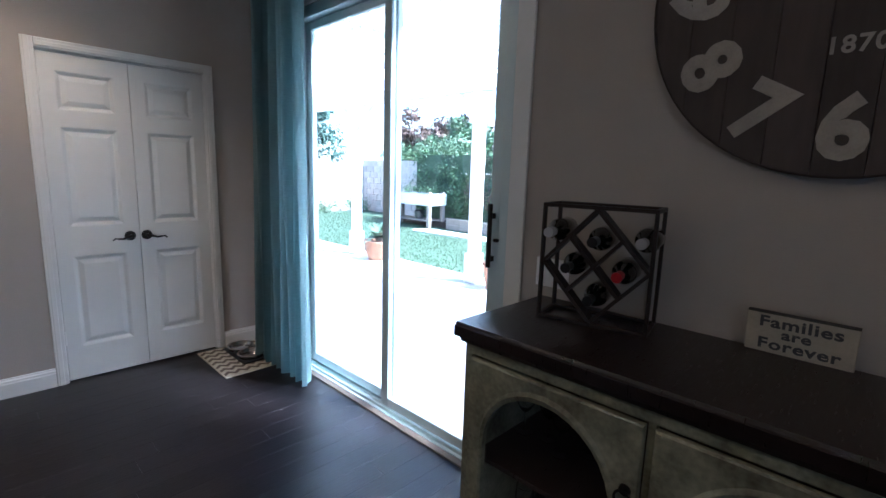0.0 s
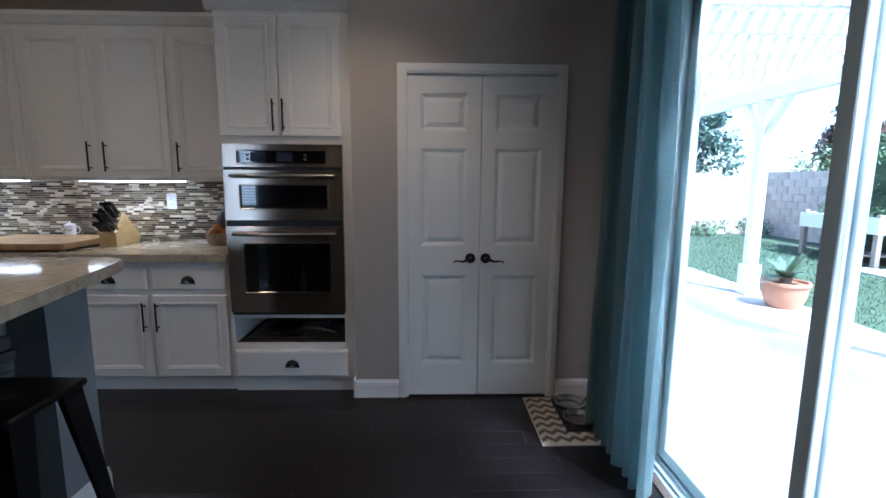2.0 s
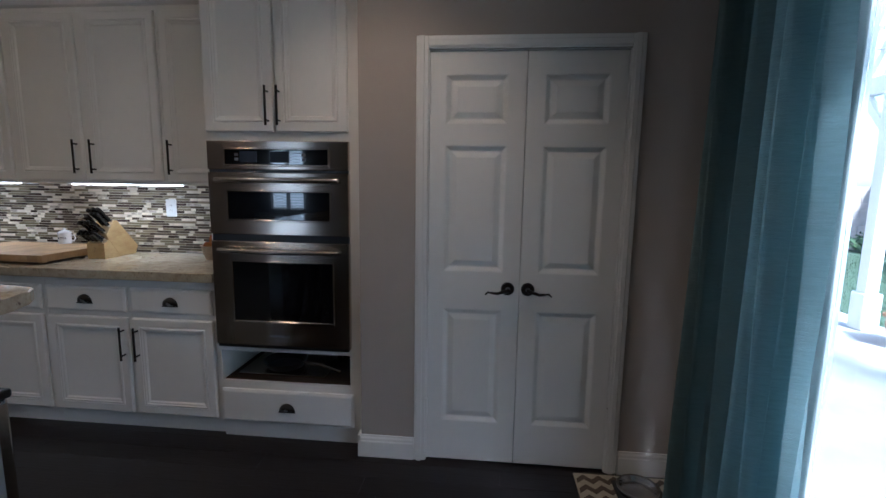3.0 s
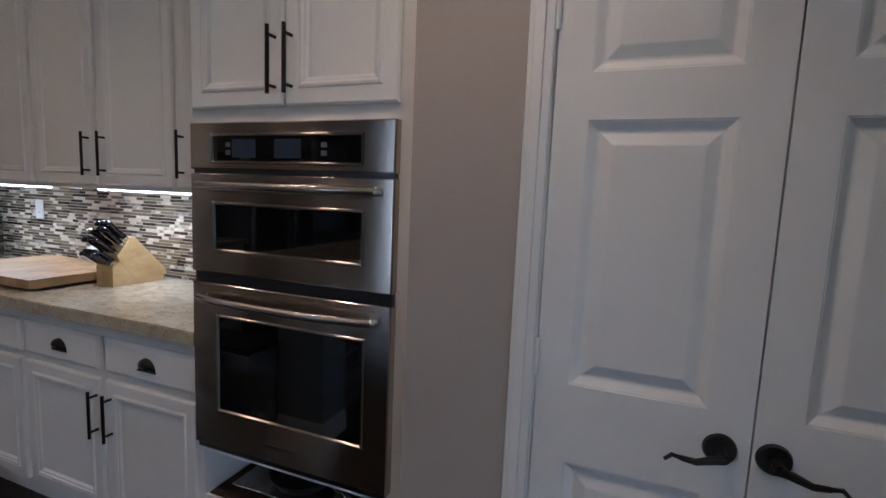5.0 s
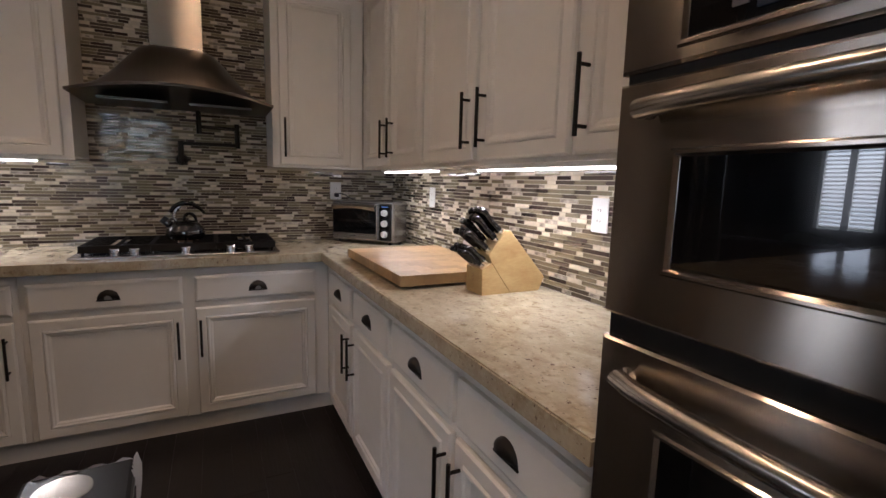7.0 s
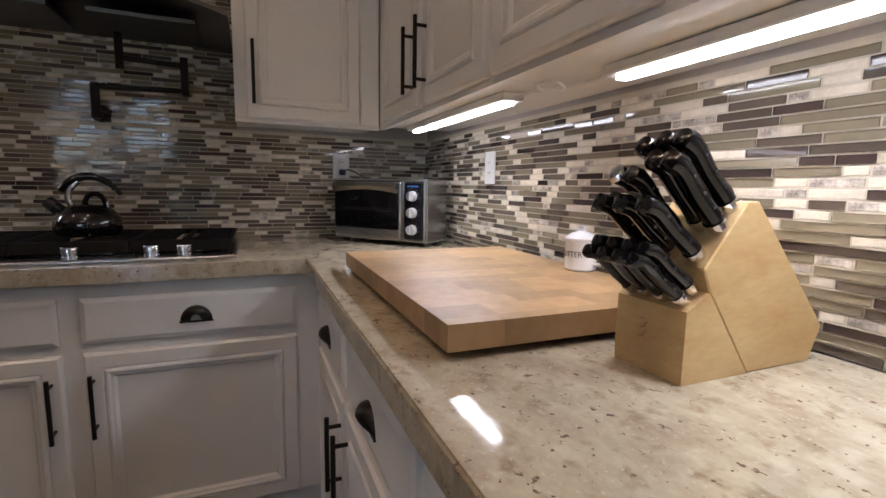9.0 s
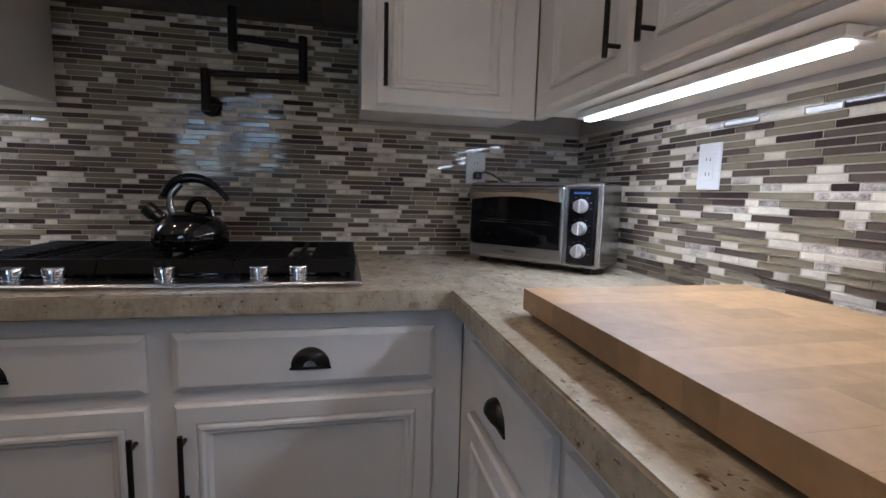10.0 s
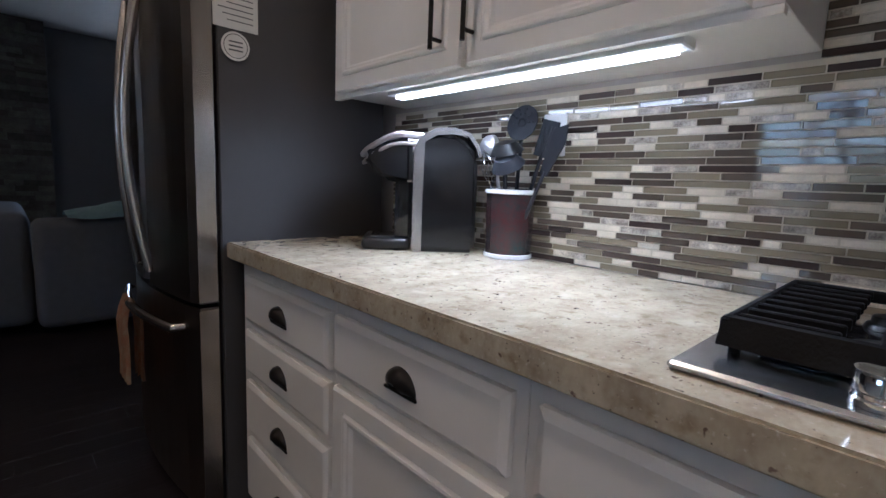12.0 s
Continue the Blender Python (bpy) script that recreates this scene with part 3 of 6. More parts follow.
def west(y, z=0, dx=0.0):
    return pose(W0 + dx, y, z, 0, 0, 90)


c = thing("base_cabinet", west(1.36), "cream white four-drawer base cabinet beside the refrigerator", "base cabinet", "kitchen base cabinets")
cab_body(0.56, 0.1, 0.883, 0.62, c)
toe(0.56, c)
for a, b in ((0.70, 0.840), (0.535, 0.670), (0.342, 0.505), (0.115, 0.312)):
    drawer_front(0.046, 0.55, a, b, c)
c = thing("base_cabinet", west(1.921), LB, "base cabinet", "kitchen base cabinets")
cab_body(0.535, 0.1, 0.883, 0.62, c)
toe(0.535, c)
drawer_front(0.014, 0.512, 0.705, 0.840, c)
door_front(0.014, 0.512, 0.11, 0.675, c, 0.487)
c = thing("base_cabinet", west(2.457), LB.replace("granite worktop", "gas cooktop"), "base cabinet", "kitchen base cabinets")
cab_body(1.352, 0.1, 0.883, 0.62, c)
toe(1.40, c)
for a, b, hx in ((0.025, 0.63, 0.605), (0.683, 1.277, 0.705)):
    drawer_front(a, b, 0.705, 0.840, c)
    door_front(a, b, 0.11, 0.675, c, hx)

# worktop
wt = thing("worktop", pose(0, 0, 0), "polished beige granite worktop with brown flecks and a mitred corner", "worktop")
for pts in ([(-0.8165, 3.765), (-0.8165, 4.408), (-3.5075, 4.408), (-2.8695, 3.765)], [(-2.8705, 3.765), (-3.508, 4.4075), (-3.508, 1.346), (-2.8705, 1.346)]):
    bm = bmesh.new()
    prism(bm, pts, "z", 0.885, CT)
    edges = [e for e in bm.edges if abs(e.verts[0].co.z - e.verts[1].co.z) < 1e-5 and min(abs(e.verts[0].co.x - e.verts[1].co.x), abs(e.verts[0].co.y - e.verts[1].co.y)) < 0.01]
    bmesh.ops.bevel(bm, geom=edges, offset=0.004, segments=2, affect="EDGES")
    part("slab", bm, "granite", wt)

# upper cabinets
UB, UT = 1.40, 2.38


def upper(m, w, doors, label, zs=(1.455, 1.652), depth=0.335, crown=True):
    c = thing("upper_cabinet", m, label, "wall cabinet", "kitchen wall cabinets")
    cab_body(w, UB + 0.014, UT + 0.02, depth, c)
    part("bottom_rail", B(0, w, 0.0205, 0.040, UB, UB + 0.0135), "cabinet", c)
    for a, b, hx in doors:
        door_front(a, b, UB + 0.016, UT - 0.01, c, hx, zs)
    if crown:
        bm = bmesh.new()
        prism(bm, [(0.0205, UT + 0.02), (0.004, UT + 0.03), (-0.012, UT + 0.055), (-0.03, UT + 0.07), (-0.03, UT + 0.095), (0.0205, UT + 0.095)], "x", 0, w)
        part("crown_moulding", bm, "cabinet", c)
    return c


LU = "cream white wall cabinet with bronze bar pulls over the mosaic backsplash"
UY = 4.08
upper(pose(-3.21, UY, 0), 0.969, ((0.10, 0.515, 0.483), (0.555, 0.955, 0.595)), LU)
upper(pose(-2.24, UY, 0), 0.969, ((0.015, 0.455, 0.425), (0.495, 0.955, 0.534)), LU)
upper(pose(-1.27, UY, 0), 0.453, ((0.015, 0.437, 0.05),), LU)
upper(pose(-3.19, 3.562, 0, 0, 0, 90), 0.535, ((0.04, 0.455, 0.065),), LU, zs=(1.46, 1.68), depth=0.328)
upper(pose(-3.19, 1.396, 0, 0, 0, 90), 1.241, ((0.03, 0.605, 0.535), (0.625, 1.20, 0.645)), "cream white wall cabinet with bronze bar pulls beside the steel hood", zs=(1.46, 1.68), depth=0.328)
for lx, ly, length in LED_N + [(-3.27, 2.07, 0.80)]:
    rz = 90 if lx < -3.2 else 0
    l = thing("under_cabinet_light", pose(lx, ly, LED_Z, 0, 0, rz), "slim white under-cabinet light bar, switched on", "light", "under-cabinet lights")
    part("housing", B(-length / 2 - 0.02, length / 2 + 0.02, -0.031, 0.031, 0.006, 0.0265, bevel=0.003), "plastic", l)
    part("diffuser", B(-length / 2, length / 2, -0.013, 0.013, -0.001, 0.0055), "led", l)

wire = thing("light_cable", pose(-2.32, 4.23, UB + 0.009), "thin pale cable looped between the under-cabinet lights", "cable")
part("cable", tube(bmesh.new(), bend([(-0.03, -0.01, -0.012), (0.03, 0.0, -0.006), (0.08, 0.035, -0.004), (0.13, 0.02, -0.014), (0.16, -0.02, -0.010), (0.11, -0.035, -0.004), (0.08, 0.0, -0.010), (0.15, 0.045, -0.004), (0.22, 0.04, -0.008), (0.27, 0.02, -0.014)]), 0.0035, 8), "plastic", wire, smooth=True)

# oven cabinet
OX0, OX1 = -0.815, -0.002
oc = thing("oven_cabinet", pose(OX0, 3.765, 0), "tall cream white oven cabinet with an open shelf and one drawer", "tall cabinet")
w = OX1 - OX0
for a in ((0, 0.02, 0.0205, 0.64, 0.1, 2.40), (w - 0.075, w, 0.0205, 0.64, 0.1, 2.40), (0.02, w - 0.075, 0.0205, 0.64, 1.628, 2.40), (0.02, w - 0.075, 0.0205, 0.64, 0.515, 0.545), (0.02, w - 0.075, 0.0205, 0.64, 0.1, 0.345), (0.02, w - 0.075, 0.62, 0.64, 0.345, 1.628)):
    part("side_panel" if a[5] > 2 and a[4] < 1 else "panel", B(*a), "cabinet", oc)
toe(w, oc)
# thin near-black sheet over the floor of the open shelf
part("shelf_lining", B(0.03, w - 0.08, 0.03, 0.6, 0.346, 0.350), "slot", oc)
drawer_front(0.020, w - 0.055, 0.115, 0.30, oc)
for a, b, hx in ((0.008, 0.368, 0.343), (0.378, 0.746, 0.402)):
    door_front(a, b, 1.672, 2.375, oc, hx, (1.70, 1.89))
bm = bmesh.new()
prism(bm, [(0.0205, 2.40), (0.0, 2.41), (-0.02, 2.44), (-0.045, 2.455), (-0.045, 2.48), (0.0205, 2.48)], "x", -0.04, w)
prism(bm, [(0.0, 2.40), (-0.02, 2.44), (-0.045, 2.455), (-0.045, 2.48), (0.0, 2.48)], "y", 0.0, 0.64)
part("crown_moulding", bm, "cabinet", oc)

# double oven
ov = thing("double_oven", pose(-0.800, 3.752, 0), "stainless steel built-in double wall oven with black glass", "oven")
W = 0.735


def framed_front(name, z0, z1, gx0, gx1, gz0, gz1, y=0.0):
    bm = bmesh.new()
    rings(bm, 0, W, z0, z1, ((0, y + 0.03), (0, y + 0.004), (0.004, y)), cap=False)
    def q(a, b, c, d, r=0.0):
        bm.faces.new([bm.verts.new((px, y, pz)) for px, pz in ((a, c), (b, c), (b, d), (a, d))])
    q(0.004, gx0, z0 + 0.004, z1 - 0.004)
    q(gx1, W - 0.004, z0 + 0.004, z1 - 0.004)
    q(gx0, gx1, z0 + 0.004, gz0)
    q(gx0, gx1, gz1, z1 - 0.004)
    rings(bm, gx0, gx1, gz0, gz1, ((0, y), (0.003, y - 0.004), (0.007, y - 0.004), (0.011, y + 0.003)), cap=False)
    bmesh.ops.remove_doubles(bm, verts=bm.verts, dist=0.0003)
    p = part(name, bm, "steel_front", ov)
    part("window", B(gx0 + 0.009, gx1 - 0.009, y + 0.003, y + 0.012, gz0 + 0.009, gz1 - 0.009), "blackglass", p, "black glass")
    return p


cp = framed_front("control_panel", 1.483, 1.626, 0.085, 0.640, 1.500, 1.592)
for a in ((0.175, 0.265), (0.335, 0.430)):
    part("display", B(a[0], a[1], 0.0005, 0.003, 1.520, 1.575), "screen", cp, "dim blue-grey display")
for x in (0.148, 0.50):
    for z in (1.535, 1.558):
        part("button", B(x, x + 0.018, 0.0008, 0.003, z - 0.007, z + 0.007), "buttons", cp)
u = framed_front("upper_door", 1.153, 1.470, 0.090, 0.645, 1.222, 1.382)
l2 = framed_front("lower_door", 0.560, 1.118, 0.100, 0.655, 0.686, 1.018)
for d, z in ((u, 1.432), (l2, 1.072)):
    bm = bmesh.new()
    pts = [(0.055 + 0.625 * k / 16, -0.020 - 0.030 * math.sin(math.pi * k / 16) ** 0.6, z) for k in range(17)]
    tube(bm, [(0.055, 0.0, z)] + pts + [(0.68, 0.0, z)], 0.0135, 12)
    part("handle", bm, "steel", d, "curved brushed steel handle", smooth=True)
part("badge", B(0.30, 0.41, -0.002, 0.001, 0.612, 0.622), "chrome", l2)
part("gap_trim", B(0.004, W - 0.004, 0.012, 0.03, 1.112, 1.16), "black", ov)
part("gap_trim", B(0.004, W - 0.004, 0.012, 0.03, 1.466, 1.488), "black", ov)
part("vent_trim", B(0.01, W - 0.01, 0.006, 0.03, 0.545, 0.562), "black", ov)
part("carcass", B(0.035, W - 0.03, 0.034, 0.6, 0.55, 1.62), "steel_dark", ov)

# ---- hood, cooktop, refrigerator ----
hd = thing("range_hood", pose(X_W + 0.012, 3.10, 0), "brushed steel chimney hood with a curved canopy over the cooktop", "range hood")
bm = bmesh.new()
n, rows = 16, []
for k in range(n + 1):
    u = -1 + 2 * k / n
    sag, arch = 0.45 + 0.05 * (1 - u * u), 0.055 * (1 - u * u)
    yw = u * 0.455
    top = 0.018 + 0.262 * (0.5 + 0.5 * math.cos(math.pi * min(1, max(0, (abs(u) - 0.28) / 0.72)) ** 0.85))
    line = [(sag, yw, 1.713 + arch), (sag + 0.004, yw, 1.725 + arch)]
    for j in range(1, 7):
        f = j / 6
        line.append((sag * (1 - f) + 0.27 * f if f < 1 else 0.25, yw * (1 - 0.0 * f), 1.725 + arch * (1 - f) + top * (f ** 0.75)))
    line.append((0.0, yw, 1.725 + top))
    line.append((0.0, yw, 1.713))
    rows.append([bm.verts.new(p) for p in line])
for g, h in zip(rows, rows[1:]):
    for i in range(len(g)):
        bm.faces.new((g[i], g[(i + 1) % len(g)], h[(i + 1) % len(g)], h[i]))
bm.faces.new(rows[0])
bm.faces.new(rows[-1][::-1])
part("canopy", bm, "hood", hd, smooth=True)
part("chimney", B(0.0, 0.25, -0.125, 0.125, 1.99, CEIL - 0.001, bevel=0.003), "steel_front", hd)
for y in (-0.2, 0.2):
    part("grease_filter", B(0.08, 0.36, y - 0.15, y + 0.15, 1.70, 1.712), "steel_dark", hd)

ck = thing("gas_cooktop", pose(-3.20, 3.10, CT), "black and steel five-burner gas cooktop with chrome knobs", "cooktop")
part("base_plate", B(-0.25, 0.27, -0.470, 0.457, 0.0005, 0.012, bevel=0.004), "plate_steel", ck)
part("burner_pan", B(-0.22, 0.175, -0.400, 0.405, 0.0125, 0.015, bevel=0.001), "enamel", ck)
for gy in (-0.295, 0.0, 0.295):
    bm = bmesh.new()
    for y in (-0.142, 0.142):
        box(bm, -0.235, 0.185, gy + y - 0.006, gy + y + 0.006, 0.036, 0.056, bevel=0.003)
    prism(bm, [(0.166, 0.056), (0.182, 0.056), (0.200, 0.024), (0.170, 0.024)], "y", gy - 0.146, gy + 0.146)
    box(bm, -0.235, -0.223, gy - 0.14, gy + 0.14, 0.036, 0.056, bevel=0.003)
    for i in range(9):
        x = -0.20 + i * 0.045
        for s in (-1, 1):
            box(bm, x - 0.005, x + 0.005, gy + s * 0.135 - 0.0, gy + s * (0.035 if abs(x + 0.02) > 0.06 or gy else 0.06), 0.042, 0.059, bevel=0.002)
    box(bm, -0.225, 0.175, gy - 0.005, gy + 0.005, 0.042, 0.056, bevel=0.002)
    for x in (-0.225, 0.178):
        for y in (-0.13, 0.13):
            cyl(bm, (x, gy + y, 0.0125), (x, gy + y, 0.042), 0.007, n=8)
    part("grate", bm, "iron", ck)
for bx, by, r in ((-0.13, -0.295, 0.035), (0.08, -0.295, 0.045), (-0.02, 0.0, 0.055), (-0.13, 0.295, 0.045), (0.08, 0.295, 0.035)):
    bm = bmesh.new()
    lathe(bm, ((0, 0.034), (r * 0.8, 0.034), (r * 0.85, 0.028), (r * 0.85, 0.024), (r, 0.022), (r * 1.1, 0.0155), (0, 0.0155)), 24, (bx, by))
    part("burner", bm, "black", ck, smooth=True)
for y in (-0.29, -0.21, 0.01, 0.215, 0.305):
    bm = bmesh.new()
    lathe(bm, ((0, 0.0125), (0.023, 0.0125), (0.023, 0.019), (0.021, 0.021), (0.021, 0.025), (0.024, 0.028), (0.024, 0.043), (0.022, 0.047), (0, 0.047)), 24, (0.232, y))
    part("knob", bm, "chrome", ck, "polished chrome knob", smooth=True)

kt = thing("kettle", pose(-3.20, 3.10, CT + 0.0595), "glossy black whistling kettle with an arched handle on the cooktop", "kettle")
bm = bmesh.new()
lathe(bm, ((0, 0), (0.082, 0), (0.094, 0.014), (0.097, 0.036), (0.092, 0.060), (0.074, 0.084), (0.047, 0.100), (0.0, 0.106)), 32)
part("body", bm, "enamel", kt, smooth=True)
bm = bmesh.new()
tube(bm, [(0.0, -0.050, 0.058), (0.0, -0.074, 0.080), (0.0, -0.092, 0.098)], [0.026, 0.022, 0.019], 14)
part("spout", bm, "enamel", kt, smooth=True)
part("spout_cap", tube(bmesh.new(), [(0, -0.089, 0.095), (0, -0.108, 0.112)], [0.022, 0.020], 14), "black", kt, smooth=True)
part("handle_stem", tube(bmesh.new(), bend([(0, -0.035, 0.085), (0, -0.05, 0.115), (0, -0.045, 0.15), (0, -0.02, 0.178)]), 0.0098, 12), "chrome", kt, "chrome handle stem", smooth=True)
part("handle", tube(bmesh.new(), bend([(0, -0.070, 0.145), (0, -0.045, 0.175), (0, -0.01, 0.193), (0, 0.032, 0.191), (0, 0.070, 0.168), (0, 0.098, 0.136)]), [0.007 + 0.0065 * math.sin(math.pi * min(1.0, (k + 3) / 30)) for k in range(31)], 12), "gloss_black", kt, smooth=True)
part("lid_knob", tube(bmesh.new(), bend([(0, -0.01, 0.09), (0, 0.0, 0.124), (0, 0.022, 0.138), (0, 0.045, 0.124), (0, 0.057, 0.085)]), 0.008, 10), "gloss_black", kt, smooth=True)

pf = thing("pot_filler", pose(X_W + 0.012, 3.085, 1.43), "dark bronze folding pot filler tap on the tiled wall", "tap")
part("wall_flange", cyl(bmesh.new(), (0, 0, 0), (0.014, 0, 0), 0.033, 0.028, 24), "bronze", pf, smooth=True)
bm = bmesh.new()
cyl(bm, (0.014, 0, 0), (0.06, 0, 0), 0.013, n=14)
cyl(bm, (0.06, 0, -0.025), (0.06, 0, 0.105), 0.015, n=14)
cyl(bm, (0.06, 0.0, -0.005), (0.075, 0.05, 0.0), 0.006, n=8)
part("valve", bm, "bronze", pf, smooth=True)
bm = bmesh.new()
cyl(bm, (0.06, 0, 0.092), (0.10, 0.30, 0.092), 0.010, n=12)
cyl(bm, (0.10, 0.30, 0.075), (0.10, 0.30, 0.215), 0.014, n=12)
part("arm", bm, "bronze", pf, smooth=True)
bm = bmesh.new()
cyl(bm, (0.10, 0.30, 0.185), (0.14, 0.10, 0.185), 0.010, n=12)
cyl(bm, (0.14, 0.10, 0.145), (0.14, 0.10, 0.29), 0.014, n=12)
part("spout_arm", bm, "bronze", pf, smooth=True)

fr = thing("refrigerator", pose(-3.46, 0.43, 0), "black stainless french-door refrigerator with curved steel handles", "refrigerator")
part("body", B(0.0, 0.60, 0.0, 0.90, 0.02, 1.77, bevel=0.004), "fridge_side", fr)
def fdoor(nm, y0, y1, z0, z1):
    bm = bmesh.new()
    pts = [(0.612, y0), (0.612, y1)]
    k = 10
    for i in range(k + 1):
        y = y1 + (y0 - y1) * i / k
        g = (y - 0.45) / 0.45
        edge = min(1.0, min(abs(y - y0), abs(y - y1)) / 0.02 + 0.35)
        pts.append((0.66 + 0.045 * (1 - g * g) * edge + 0.012 * edge, y))
    prism(bm, pts, "z", z0, z1)
    return part(nm, bm, "hood", fr)
d1, d2, d3 = fdoor("door", 0.452, 0.90, 0.745, 1.765), fdoor("door", 0.0, 0.448, 0.745, 1.765), fdoor("freezer_drawer", 0.0, 0.90, 0.06, 0.732)
part("edge_trim", B(0.614, 0.668, 0.9005, 0.904, 0.75, 1.76), "steel", d1, "bright steel door edge")
part("edge_trim", B(0.614, 0.668, 0.9005, 0.904, 0.065, 0.725), "steel", d3, "bright steel door edge")
for d, y in ((d1, 0.50), (d2, 0.40)):
    bm = bmesh.new()
    s = 1 if y > 0.45 else -1
    tube(bm, [(0.70, y, 0.80)] + [(0.725 + 0.045 * math.sin(math.pi * k / 14), y + s * 0.035 * (1 - math.sin(math.pi * k / 14)), 0.80 + 0.92 * k / 14) for k in range(15)] + [(0.70, y, 1.72)], 0.0155, 12)
    part("handle", bm, "steel", d, "curved steel handle", smooth=True)
bm = bmesh.new()
tube(bm, [(0.67, 0.10, 0.655)] + [(0.72 + 0.045 * math.sin(math.pi * k / 14), 0.10 + 0.70 * k / 14, 0.655) for k in range(15)] + [(0.67, 0.80, 0.655)], 0.0155, 12)
part("handle", bm, "steel", d3, "curved steel handle", smooth=True)

tw = thing("hand_towel", pose(-2.695, 0.82, 0.655), "orange and cream kitchen towel hanging from the freezer handle", "towel")
bm = bmesh.new()
rows = []
for j in range(15):
    a = j / 14
    z, off = (0.022 - a * 0.0 if j == 7 else 0.02 - abs(a - 0.5) * 0.62), (0.024 if j < 7 else -0.024)
    rows.append([bm.verts.new((off * min(1, abs(j - 7) / 1.5) + 0.008 * math.sin(k * 1.9 + j * 0.3), -0.075 + 0.15 * k / 12 * (1 - 0.2 * (0.5 - abs(a - 0.5))), z + 0.006 * math.sin(k * 2.3))) for k in range(13)])
for g, h in zip(rows, rows[1:]):
    for k in range(12):
        bm.faces.new((g[k], g[k + 1], h[k + 1], h[k]))
bmesh.ops.solidify(bm, geom=list(bm.faces), thickness=0.005)
part("cloth", bm, "towel", tw, smooth=True)
pp = thing("paper_note", pose(-2.915, 1.3312, 1.63), "white printed note on the refrigerator side", "note")
part("sheet", B(-0.065, 0.065, 0, 0.0012, -0.065, 0.12), "paper", pp)
for i in range(9):
    part("print_line", B(-0.05, 0.05 - (i % 3) * 0.012, 0.0013, 0.0018, 0.085 - i * 0.016, 0.088 - i * 0.016), "buttons", pp)
mg = thing("round_magnet", pose(-2.912, 1.3312, 1.517), "round white magnet with a dark printed ring on the refrigerator", "magnet")
part("disc", cyl(bmesh.new(), (0, 0, 0), (0, 0.004, 0), 0.041, n=32), "paper", mg)
bm = bmesh.new()
lathe(bm, ((0.033, 0), (0.035, 0), (0.035, 0.0006), (0.033, 0.0006), (0.033, 0)), 32)
part("ring_print", bm, "ink", mg, at=pose(0, 0.0042, 0, -90, 0, 0))
for z in (-0.012, 0.0, 0.012):
    part("bar_print", B(-0.02, 0.02, 0.0042, 0.0048, z - 0.002, z + 0.002), "ink", mg)

# ---- worktop things ----
to = thing("toaster_oven", pose(-3.375, 3.945, CT, 0, 0, 40), "stainless countertop toaster oven with three dials in the corner", "toaster oven")
TW, TD, TH = 0.46, 0.17, 0.255
part("body", B(0, TW, 0.006, TD, 0.016, 0.016 + TH, bevel=0.006, seg=2), "plate_steel", to)
for x in (0.03, TW - 0.05):
    for y in (0.02, TD - 0.03):
        part("foot", B(x, x + 0.02, y, y + 0.02, 0.0005, 0.0155), "black", to)
bm = bmesh.new()
rings(bm, 0.004, TW - 0.004, 0.02, 0.014 + TH, ((0, 0.006), (0, -0.004), (0.006, -0.008), (0.012, -0.006)), cap=True)
part("front", bm, "plate_steel", to)
d = part("door", B(0.012, 0.350, -0.020, -0.008, 0.030, 0.256, bevel=0.003), "plate_steel", to)
part("door_window", B(0.020, 0.342, -0.022, -0.0205, 0.066, 0.244), "blackglass", d, "dark glass")
part("badge", B(0.145, 0.195, -0.0215, -0.0205, 0.046, 0.052), "ink", d)
for z, a, b in ((0.150, 0.07, 0.31), (0.142, 0.05, 0.325)):
    part("rack_bar", B(a, b, -0.0228, -0.0222, z, z + 0.0015), "plate_steel", d)
bm = bmesh.new()
rows = []
for k in range(17):
    u = k / 16
    x, sag = 0.020 + 0.322 * u, 0.014 * (2 * abs(u - 0.5)) ** 2
    rows.append([bm.verts.new(q) for q in ((x, -0.0225, 0.252), (x, -0.040, 0.249), (x, -0.043, 0.240 - sag * 0.3), (x, -0.036, 0.226 - sag), (x, -0.0225, 0.226 - sag))])
for g, h in zip(rows, rows[1:]):
    for k in range(5):
        bm.faces.new((g[k], g[(k + 1) % 5], h[(k + 1) % 5], h[k]))
bm.faces.new(rows[0])
bm.faces.new(rows[-1][::-1])
part("handle", bm, "steel", d, "arched brushed steel handle")
part("control_strip", B(0.362, 0.444, -0.013, -0.0065, 0.030, 0.256, bevel=0.003), "panel_black", to, "black control panel")
part("brand_bar", B(0.378, 0.428, -0.0136, -0.0131, 0.238, 0.244), "blue_print", to, "blue printed bar")
for z in (0.070, 0.137, 0.203):
    bm = cyl(bmesh.new(), (0.402, -0.013, z), (0.402, -0.033, z), 0.021, 0.018, 24)
    box(bm, 0.3995, 0.4045, -0.040, -0.033, z - 0.017, z + 0.017)
    part("dial", bm, "dial_silver", to, "pale silver dial", smooth=True)
    for k in range(7):
        a = radians(-105 + 35 * k)
        part("print_mark", B(0.402 + 0.030 * math.sin(a) - 0.003, 0.402 + 0.030 * math.sin(a) + 0.003, -0.0136, -0.0131, z + 0.030 * math.cos(a) - 0.001, z + 0.030 * math.cos(a) + 0.001), "buttons", to)
cd = thing("power_cord", pose(-3.49, 3.998, 1.235), "black power cord plugged into the wall outlet", "power cord")
part("plug", B(-0.015, 0.022, -0.014, 0.012, -0.014, 0.012, bevel=0.004), "black", cd)
